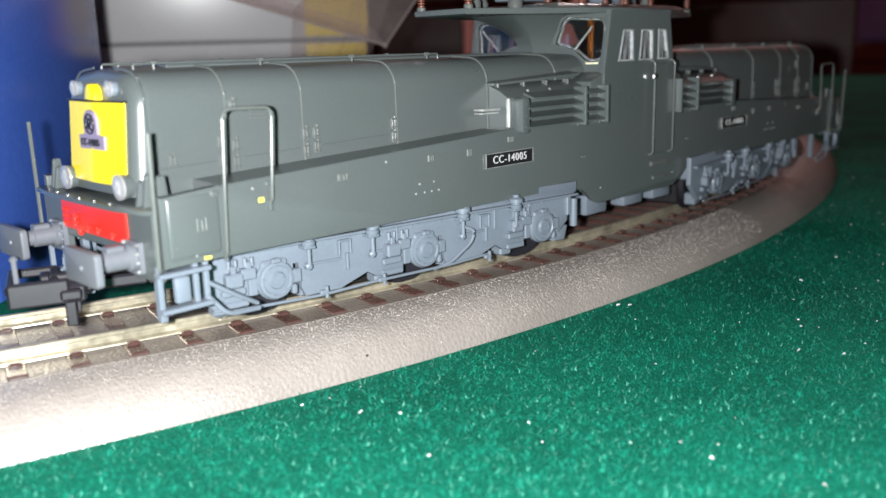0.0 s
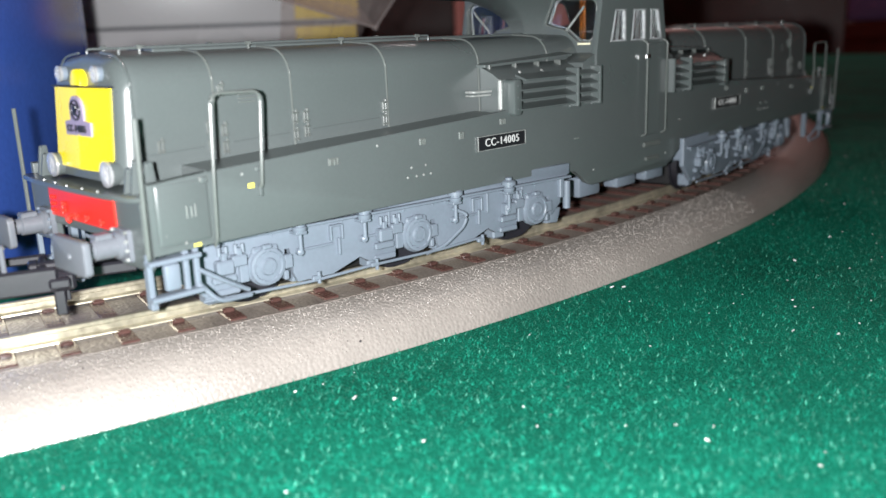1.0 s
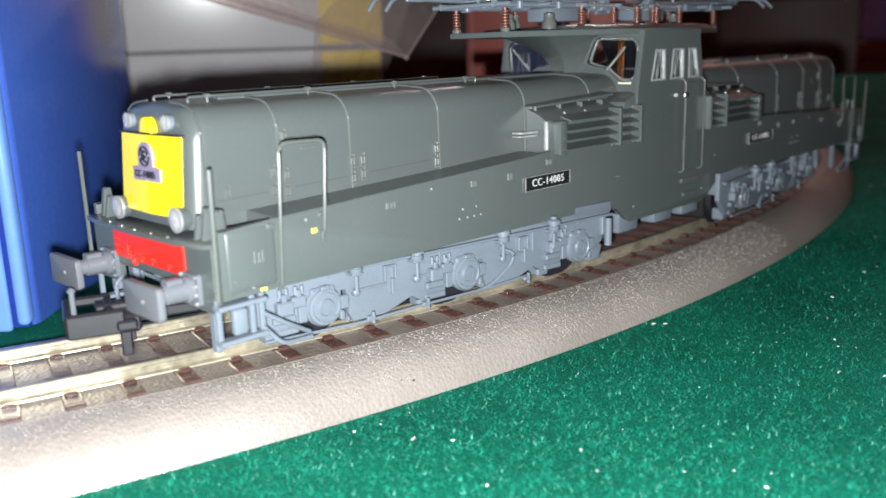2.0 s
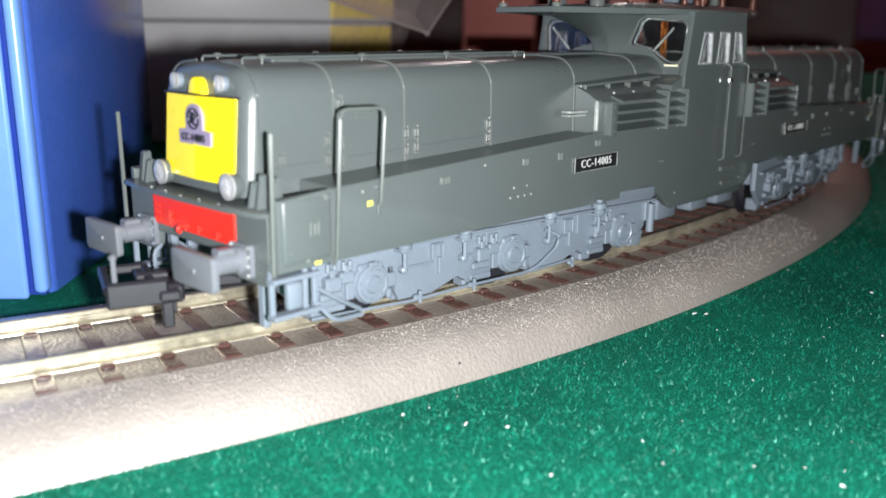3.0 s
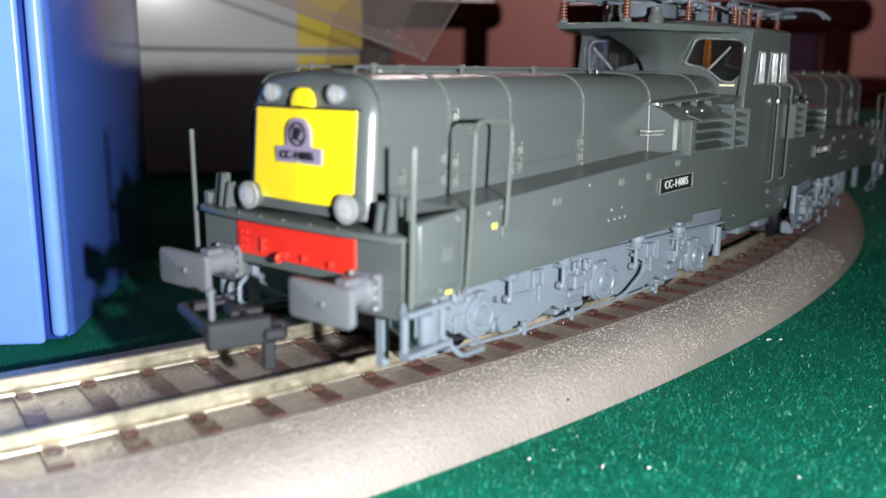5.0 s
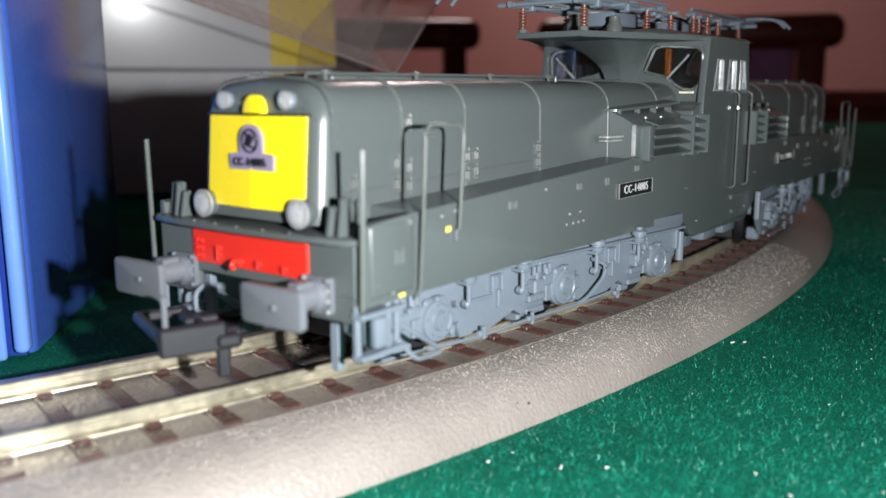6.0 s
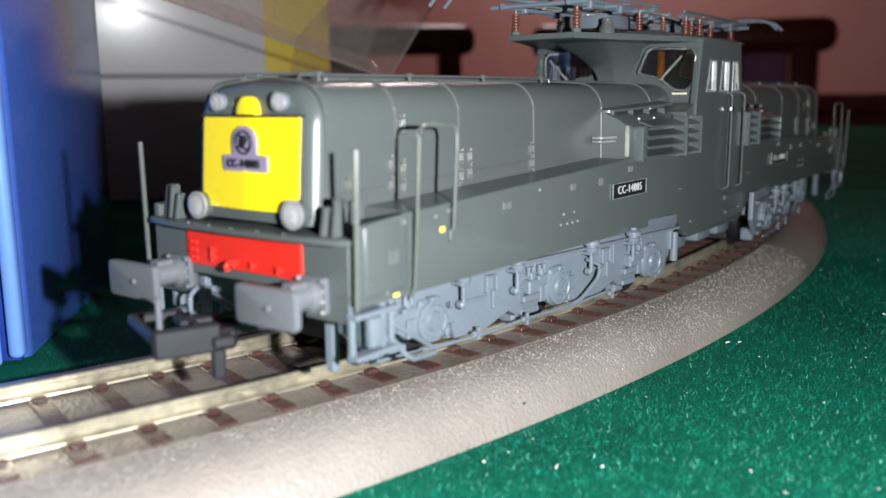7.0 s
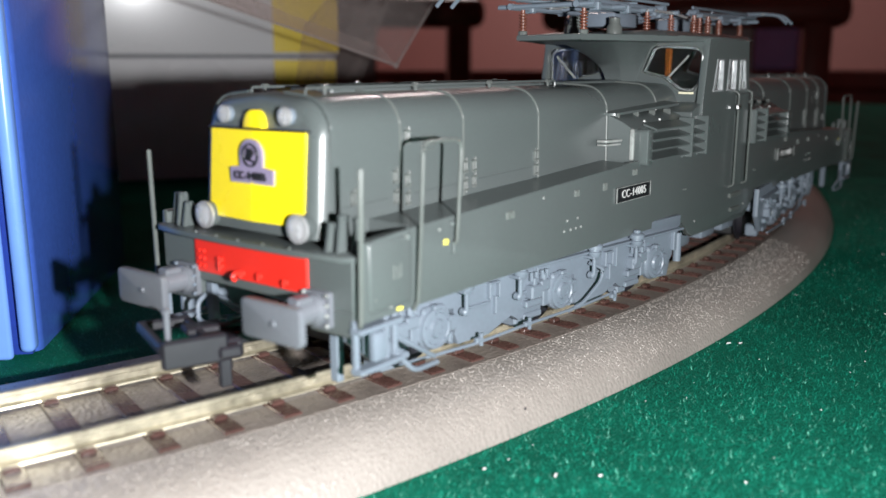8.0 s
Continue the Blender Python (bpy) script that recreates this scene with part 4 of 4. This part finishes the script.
            sub("spring_hanger", lambda bm: (box(bm, x - 0.75, x - 0.5, s * 1.44, s * 1.6, 0.62, 0.82, 0.025), box(bm, x - 0.52, x - 0.3, s * 1.44, s * 1.58, 0.7, 0.86, 0.02), box(bm, x - 0.66, x - 0.58, s * 1.44, s * 1.56, 0.8, 0.92, 0.015), box(bm, x - 0.44, x - 0.36, s * 1.44, s * 1.56, 0.84, 0.95, 0.015), box(bm, x - 0.8, x - 0.45, s * 1.44, s * 1.54, 0.5, 0.6, 0.02), box(bm, x + 0.26, x + 0.4, s * 1.44, s * 1.55, 0.52, 0.72, 0.02), box(bm, x - 0.4, x - 0.27, s * 1.44, s * 1.52, 0.45, 0.7, 0.015)))
            sub("brake_shoe", lambda bm: prism(bm, [(x + 0.45, 0.26), (x + 0.72, 0.24), (x + 0.8, 0.5), (x + 0.55, 0.56)], "y", s * 1.1, s * 1.36, 0.015))
        for x in (-2.1, -1.02, 0.72, 1.88):
            sub("spring_pot", lambda bm: turned(bm, [(0.032, 0.74), (0.032, 1.02), (0.085, 1.03), (0.1, 1.06), (0.105, 1.1), (0.085, 1.11), (0.085, 1.135), (0.125, 1.145), (0.125, 1.2), (0.1, 1.22), (0.06, 1.23), (0.06, 1.27), (0.02, 1.28)], (x, s * 1.6, 0), (0, 0, 1), 16))
            sub("bracket", lambda bm: (turned(bm, [(0.055, 0), (0.055, 0.08), (0.03, 0.1)], (x, s * 1.52, 0.73), (0, s, 0), 12), box(bm, x + 0.04, x + 0.6, s * 1.45, s * 1.5, 0.715, 0.75, 0.01), box(bm, x - 0.09, x + 0.09, s * 1.45, s * 1.66, 0.99, 1.04, 0.012)))
        for x in (-1.45, 1.25):
            sub("lifting_lug", lambda bm: (box(bm, x - 0.11, x - 0.08, s * 1.45, s * 1.53, 0.78, 1.0, 0.01), box(bm, x + 0.08, x + 0.11, s * 1.45, s * 1.53, 0.78, 1.0, 0.01), box(bm, x - 0.11, x + 0.11, s * 1.45, s * 1.53, 0.98, 1.01, 0.01), box(bm, x + 0.02, x + 0.06, s * 1.45, s * 1.52, 0.55, 0.8, 0.01)))
        for x in (-3.2, -0.5, 1.5, 2.3):
            sub("rib", lambda bm: box(bm, x - 0.02, x + 0.02, s * 1.45, s * 1.5, 0.72, 1.1, 0.008))
        for x in np.linspace(-3.6, 3.2, 13):
            sub("rivet", lambda bm: turned(bm, [(0.022, 0), (0.018, 0.015), (0.005, 0.02)], (x, s * 1.46, 1.02), (0, s, 0), 7))
        sub("brake_rod", lambda bm: tube(bm, [(-3.6, s * 1.62, 0.34), (-2.0, s * 1.66, 0.30), (-1.0, s * 1.66, 0.33), (0.4, s * 1.62, 0.32), (1.3, s * 1.6, 0.36)], 0.022, 8))
        for x in (-1.9, -0.9, 1.2):
            sub("rod_clevis", lambda bm: (box(bm, x - 0.09, x + 0.05, s * 1.62, s * 1.69, 0.3, 0.37, 0.015), rod(bm, (x + 0.02, s * 1.66, 0.25), (x + 0.02, s * 1.66, 0.42), 0.028, 8)))
        sub("sand_pipe", lambda bm: tube(bm, [(0.68, s * 1.55, 0.92), (0.95, s * 1.62, 0.8), (0.85, s * 1.64, 0.62), (0.45, s * 1.62, 0.36), (0.1, s * 1.6, 0.3)], 0.03, 8))
    for x in axles:
        for s in (-1, 1):
            sub("wheel", lambda bm: turned(bm, [(0.05, 0.0), (0.44, 0.0), (0.5, -0.02), (0.6, -0.02), (0.6, 0.11), (0.66, 0.13), (0.66, 0.17), (0.1, 0.17)], (x, s * 0.98, 0.62), (0, -s, 0), 28), DARKGREY, "dark metal wheel")
        sub("axle", lambda bm: rod(bm, (x, -1.36, 0.62), (x, 1.36, 0.62), 0.07, 10), DARKGREY)


bogie(4.69, 0.06, radians(-7))
bogie(2 * MID - 4.69, 0.06, radians(7))


for x in (8.3, 9.3, 10.6, 11.7):
    for s in (-1, 1):
        bm = bmesh.new()
        box(bm, x - 0.35, x + 0.35, s * 1.0, s * 1.35, 0.45, 0.85, 0.05, 2)
        part("equipment_box", bm, GREY, loco)


# ---- pantographs and roof insulators ----
def insulator(x, y, z0=4.36, h=0.4, r=0.07):
    bm = bmesh.new()
    prof = [(0.05, 0.0)]
    for k in range(6):
        z = 0.05 + k * (h - 0.1) / 6
        prof += [(0.035, z), (r, z + 0.015), (r, z + 0.03), (0.035, z + 0.045)]
    prof += [(0.04, h)]
    turned(bm, prof, (x, y, z0), (0, 0, 1), 12)
    ob = part("insulator", bm, BROWN, roof, "ribbed brown insulator")
    bm = bmesh.new()
    turned(bm, [(0.08, -0.02), (0.08, 0.05), (0.05, 0.06)], (x, y, z0), (0, 0, 1), 10)
    part("foot", bm, WIRE, ob)


for x, y in ((6.55, 0.58), (6.55, -0.58), (8.45, -0.8), (8.45, 0.8), (9.5, -0.8), (9.5, 0.8), (9.85, -1.1), (9.85, 1.1)):
    for q in both(x):
        insulator(q, y)


PZ = 4.8
pans = ends("pantograph", lambda bm: box(bm, 8.2, 9.2, -0.3, 0.3, PZ - 0.28, PZ - 0.02, 0.05, 2), GREY, loco, "blue-grey folded pantograph")
for y in (-0.62, 0.62):
    ends("base_beam", lambda bm: tube(bm, [(6.2, y, PZ), (9.7, y, PZ)], 0.055, 8), GREY, pans)
    ends("lower_arm", lambda bm: tube(bm, [(5.3, y * 0.75, PZ + 0.14), (7.2, y * 0.8, PZ + 0.1), (9.4, y * 0.9, PZ + 0.06)], 0.045, 8), GREY, pans)
    ends("upper_arm", lambda bm: tube(bm, [(5.2, y * 0.55, PZ + 0.22), (9.6, y * 1.1, PZ + 0.16)], 0.028, 8), GREY, pans)
    ends("stay_wire", lambda bm: tube(bm, [(6.4, -y, PZ + 0.1), (8.4, y, PZ + 0.12)], 0.02, 6), GREY, pans)
for x in (6.3, 7.4, 8.5, 9.6):
    ends("cross_beam", lambda bm: tube(bm, [(x, -0.9, PZ), (x, 0.9, PZ)], 0.04, 8), GREY, pans)
for x in (5.1, 5.5):
    ends("collector_bow", lambda bm: tube(bm, [(x, -1.3, 4.78), (x, -1.1, 4.97), (x, -0.7, 5.02), (x, 0.7, 5.02), (x, 1.1, 4.97), (x, 1.3, 4.78)], 0.035, 8), GREY, pans)
for y in (-0.75, -0.25, 0.25, 0.75):
    ends("contact_strip_holder", lambda bm, y=y: box(bm, 5.05, 5.55, y - 0.03, y + 0.03, 4.98, 5.03, 0.008), BRIGHTGREY, pans)
for x, y in ((6.9, 0.2), (7.7, -0.25), (7.9, 0.4)):
    ends("spring", lambda bm, x=x, y=y: rod(bm, (x, y, 4.86), (x + 0.8, y, 4.86), 0.055, 10), BRIGHTGREY, pans)
for y in (-0.62, 0.62):
    ends("arm_pivot", lambda bm: (rod(bm, (9.4, y - 0.09, PZ + 0.05), (9.4, y + 0.09, PZ + 0.05), 0.09, 14), box(bm, 9.28, 9.5, y - 0.05, y + 0.05, PZ - 0.1, PZ + 0.04, 0.02)), GREY, pans)
    ends("knuckle", lambda bm: (rod(bm, (5.25, y * 0.7 - 0.06, PZ + 0.18), (5.25, y * 0.7 + 0.06, PZ + 0.18), 0.06, 12), box(bm, 5.2, 5.6, y * 0.72 - 0.03, y * 0.72 + 0.03, PZ + 0.08, PZ + 0.2, 0.015)), GREY, pans)
    ends("damper", lambda bm: (rod(bm, (7.0, y * 0.5, PZ + 0.02), (8.3, y * 0.5, PZ + 0.06), 0.04, 10), rod(bm, (6.5, y * 0.5, PZ), (7.0, y * 0.5, PZ + 0.02), 0.02, 8)), SILVER, pans, "bright damper rod")
for x in (6.85, 7.95, 9.05):
    ends("clamp", lambda bm: [box(bm, x - 0.06, x + 0.06, y - 0.09, y + 0.09, PZ - 0.08, PZ + 0.07, 0.02) for y in (-0.62, 0.62)], GREY, pans)
for y in (-0.8, 0.8):
    bm = bmesh.new()
    tube(bm, [(8.45, y, 4.72), (8.45, y, 4.8), (9.5, y, 4.8), (MID, y, 4.74), (2 * MID - 9.5, y, 4.8), (2 * MID - 8.45, y, 4.8), (2 * MID - 8.45, y, 4.72)], 0.026, 8)
    part("bus_bar", bm, SILVER, roof, "bright roof conductor bar")
for x, y in ((7.3, 0.0), (8.0, 0.45), (8.0, -0.4)):
    ends("roof_switch", lambda bm, x=x, y=y: turned(bm, [(0.14, 4.34), (0.14, 4.5), (0.1, 4.56), (0.1, 4.66), (0.03, 4.68)], (x, y, 0), (0, 0, 1), 14), WIRE, roof)


# ---- blue box standing behind the track ----
def blue_box():
    b = empty("blue_box", "glossy blue card box standing on the felt", "box")
    # local frame: u along the long side, v along the short face
    u, v = Vector((0.69, 0.724, 0)).normalized(), Vector((-0.724, 0.69, 0)).normalized()
    m = Matrix(((u.x, v.x, 0, 0.28), (u.y, v.y, 0, 5.85), (0, 0, 1, FELT_Z), (0, 0, 0, 1)))
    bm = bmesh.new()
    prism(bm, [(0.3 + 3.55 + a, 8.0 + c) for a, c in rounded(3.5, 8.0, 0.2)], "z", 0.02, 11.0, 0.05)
    part("body", bm, BLUESHADED, b, "", m)
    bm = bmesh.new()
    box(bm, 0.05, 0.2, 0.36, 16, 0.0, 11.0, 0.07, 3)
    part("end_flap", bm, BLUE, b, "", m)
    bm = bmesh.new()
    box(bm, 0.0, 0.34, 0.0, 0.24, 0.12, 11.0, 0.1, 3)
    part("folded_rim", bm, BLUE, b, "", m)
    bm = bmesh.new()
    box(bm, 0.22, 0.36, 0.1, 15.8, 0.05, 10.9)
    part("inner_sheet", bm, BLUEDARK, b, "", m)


blue_box()


# ---- white carton with the yellow stripe, and the clear blister pack leaning on it ----
def white_box():
    b = empty("white_carton", "white carton with a yellow stripe, standing on the felt", "box")
    t, d = Vector((0.8329, -0.5534, 0)), Vector((0.5534, 0.8329, 0))
    m = Matrix(((t.x, d.x, 0, 15.9), (t.y, d.y, 0, 23.3), (0, 0, 1, FELT_Z), (0, 0, 0, 1)))
    bm = bmesh.new()
    box(bm, -14, 6.65, 0, 9, 0.02, 5.06, 0.12, 2)
    part("tray", bm, BOXWHITE, b, "", m)
    bm = bmesh.new()
    box(bm, -14.1, 6.75, -0.12, 9.1, 5.16, 15, 0.12, 2)
    lean = m @ Matrix.Translation((0, 0, 5.3)) @ Matrix.Rotation(radians(-0.6), 4, "X") @ Matrix.Translation((0, 0, -5.3))
    part("lid", bm, BOXWHITE, b, "", lean)
    bm = bmesh.new()
    box(bm, -13.9, 6.60, 0.05, 9, 4.96, 5.26)
    part("seam", bm, PRINT, b, "", m)
    bm = bmesh.new()
    box(bm, 3.92, 6.70, -0.16, 0.3, 5.28, 14.8, 0.02)
    part("stripe", bm, BOXYELLOW, b, "yellow printed stripe", lean)
    bm = bmesh.new()
    box(bm, 3.92, 6.60, -0.035, 0.3, 0.1, 4.96, 0.02)
    part("stripe", bm, BOXYELLOW, b, "yellow printed stripe", m)


white_box()


def blister():
    b = empty("blister_pack", "clear crumpled plastic blister pack propped between the boxes", "packaging")
    E, C = Vector((6.08, 11.10, 5.98)), Vector((13.37, 9.30, 3.86))
    up, right = Vector((0.2, 0.9, 5.4)), Vector((5.78, 0.78, 5.20))
    back = Vector((-0.18, 1.0, 0.42))

    def sheet(name, a, b_, c, d, n, k, label):
        """A crumpled pane between four corners, a to d along the top and b_ to c along the foot."""
        bm = bmesh.new()
        g = []
        nrm = (d - a).cross(b_ - a).normalized()
        for i in range(n + 1):
            row = []
            for j in range(n + 1):
                u, v = i / n, j / n
                p = (a * (1 - u) + d * u) * (1 - v) + (b_ * (1 - u) + c * u) * v
                w = 0.5 * noise.noise(Vector((u * 3, v * 3, 0.4))) + 0.2 * abs(noise.noise(Vector((u * 6, v * 7, 2.4))))
                fade = min(1, 6 * u, 6 * (1 - u), 6 * (1 - v))
                row.append(bm.verts.new(p + nrm * w * k * fade))
            g.append(row)
        for i in range(n):
            for j in range(n):
                bm.faces.new((g[i][j], g[i + 1][j], g[i + 1][j + 1], g[i][j + 1]))
        bmesh.ops.solidify(bm, geom=bm.faces[:], thickness=0.04)
        part(name, bm, CLEAR, b, label, sharp=60).visible_shadow = False

    sheet("front_pane", E + up, E, C, C + right, 26, 0.7, "clear crumpled plastic front")
    sheet("flange", E + back * 0.5 + Vector((0, 0, 0.35)), E, C, C + back * 0.5 + Vector((0, 0, 0.35)), 12, 0.15, "clear folded flange")
    foot = Vector((13.6, 12.8, FELT_Z + 0.03))
    sheet("back_pane", C + right + back * 2.4, C + Vector((-2.2, 0.33, 0.66)) + back, foot + Vector((-1.6, 0.4, 0)), foot, 10, 0.2, "clear plastic back standing on the felt")
    for p, q in ((E + up, E), (E, C), (C, C + right)):
        bm = bmesh.new()
        o = Vector((-0.03, -0.05, 0))
        tube(bm, [p + o, (p + q) / 2 + o * 1.6, q + o], 0.035, 6)
        part("rolled_edge", bm, CLEAREDGE, b, "thick pale rolled edge")
    bm = bmesh.new()
    turned(bm, [(0.02, -0.09), (0.09, -0.03), (0.09, 0.04), (0.03, 0.09)], C, (0, 0, 1), 10)
    part("corner_bead", bm, CLEAREDGE, b, "thick clear corner")


blister()


# ---- chairs and cabinet behind the table ----
def chair(x, y, rz, h, w, solid, label):
    c = empty("chair", label, "chair", "chairs behind the table")
    m = pose(x, y, 0, 0, 0, rz)

    def p(name, f):
        bm = bmesh.new()
        f(bm)
        part(name, bm, WOOD, c, "", m)

    for s in (-1, 1):
        p("leg", lambda bm: box(bm, s * w - 2, s * w + 2, -2, 2, -75, h - 4, 0.5, 2))
        p("leg", lambda bm: box(bm, s * w - 2, s * w + 2, -42, -38, -75, -32, 0.5, 2))
    p("top_rail", lambda bm: box(bm, -w - 4.5, w + 4.5, -2.4, 2.4, h - 5, h, 2.0, 4))
    p("seat", lambda bm: box(bm, -w - 2, w + 2, -43, 3, -33, -28, 1, 2))
    p("cross_rail", lambda bm: box(bm, -w, w, -1, 1, -18, -12, 0.5))
    p("back_panel", lambda bm: box(bm, -w, solid, -0.8, 0.8, -14, h - 4, 0.3))


chair(123.5, 45.3, 22.2 - 90, 14.2, 18, 9.5, "dark red wooden chair pushed up to the table")
chair(102.6, 95.7, 43.5 - 90, 15.2, 18, 4, "dark red wooden chair pushed up to the table")

cabinet = empty("sideboard", "dark red wooden sideboard against the room wall", "sideboard")
for nm, q in (("body", (150, 196, 20, 130, -70, 0)), ("top", (148, 198, 18, 132, 0, 3)), ("plinth", (153, 194, 24, 126, -75, -70))):
    bm = bmesh.new()
    box(bm, *q, 0.4)
    part(nm, bm, WOOD, cabinet)
# a block added for the lilac-lit area behind the chair, light in its colour
bm = bmesh.new()
box(bm, 152, 162, 36.5, 48, 3, 15, 0.8, 3)
tagged(part("lilac_backing", bm, LILAC), "lilac block standing for the lilac-lit surface behind a chair", "case")


# ---- glinting grains in the skin of the foam ----
def foam_grain(count, rng):
    bm = bmesh.new()
    bmesh.ops.create_icosphere(bm, subdivisions=1, radius=1.0)
    bead = np.array([v.co[:] for v in bm.verts])
    tri = np.array([[v.index for v in f.verts] for f in bm.faces])
    bm.free()
    edge, z = [p[0] for p in bed], [p[1] for p in bed]
    # most of the grains lie on the near shoulder
    off = np.where(rng.uniform(0, 1, count) < 0.8, rng.uniform(1.5, 2.5, count), rng.uniform(-2.5, 2.5, count))
    phi = rng.uniform(-0.45, 0.1, count)
    size = rng.uniform(0.008, 0.019, count)
    at = np.array([tuple(on_arc(p, o, h)) for p, o, h in zip(phi, off, np.interp(off, edge, z))])
    at[:, 2] -= size * 0.25
    v = (at[:, None, :] + bead[None] * size[:, None, None]).reshape(-1, 3) * CM
    f = (tri[None] + (np.arange(count) * len(bead))[:, None, None]).reshape(-1, 3)
    me = bpy.data.meshes.new("foam_grain")
    me.from_pydata(v.tolist(), [], f.tolist())
    me.shade_smooth()
    me.materials.append(GRAIN)
    return tagged(new("foam_grain", me), "pale glinting grains in the foam skin", "foam grain", kind="stuff")


foam_grain(9000, np.random.default_rng(11))


# ---- nap of the felt, and lint on it ----
def nap(name, count, x0, x1, y0, y1, rng, material=FIBRE, what="short green fibres of the felt nap"):
    x = rng.uniform(x0, x1, count * 2)
    y = rng.uniform(y0, y1, count * 2)
    off = np.hypot(x - CX, y - CY) - RAD
    away = np.hypot(x + 5, y + 9)
    keep = (np.abs(off) > 2.6) & (rng.uniform(0, 1, count * 2) < 9 / np.maximum(away, 9))
    x, y = x[keep][:count], y[keep][:count]
    n = len(x)
    a, e = rng.uniform(0, 2 * np.pi, n), rng.uniform(0.1, 0.8, n)
    ln, wd = rng.uniform(0.04, 0.11, n), rng.uniform(0.003, 0.008, n)
    p = np.stack([x, y, np.full(n, FELT_Z - 0.005)], 1)
    d = np.stack([np.cos(a) * np.cos(e), np.sin(a) * np.cos(e), np.sin(e)], 1) * ln[:, None]
    side = np.stack([-np.sin(a), np.cos(a), np.zeros(n)], 1) * wd[:, None]
    v = np.concatenate([p - side, p + side, p + d], 0) * CM
    f = np.stack([np.arange(n), np.arange(n) + n, np.arange(n) + 2 * n], 1)
    me = bpy.data.meshes.new(name)
    me.from_pydata(v.tolist(), [], f.tolist())
    me.materials.append(material)
    return tagged(new(name, me), what, "felt nap", kind="stuff")


rng = np.random.default_rng(5)
nap("felt_nap", 260000, -8, 34, -12, 3, rng)
nap("felt_nap", 60000, -6, 20, 3, 16, rng)
nap("felt_nap", 26000, -8, 34, -12, 3, rng, GLINTFIBRE, "pale fibres in the felt nap, coloured to stand for glints")

bm = bmesh.new()
for k in range(330):
    x, y = random.uniform(-3, 30), random.uniform(-11, 0.5)
    if abs(math.hypot(x - CX, y - CY) - RAD) < 2.7:
        continue
    a, r = random.uniform(0, 6.28), random.choice((0.007, 0.009, 0.012, 0.012, 0.022))
    d = Vector((math.cos(a), math.sin(a), random.uniform(-0.1, 0.4))) * r * random.uniform(1, 3.0)
    rod(bm, Vector((x, y, FELT_Z + 0.06)) - d / 2, Vector((x, y, FELT_Z + 0.06)) + d / 2, r * 0.6, 5, r * 0.35)
ob = tagged(part("lint", bm, LINT), "white specks of lint on the felt", "lint", kind="stuff")
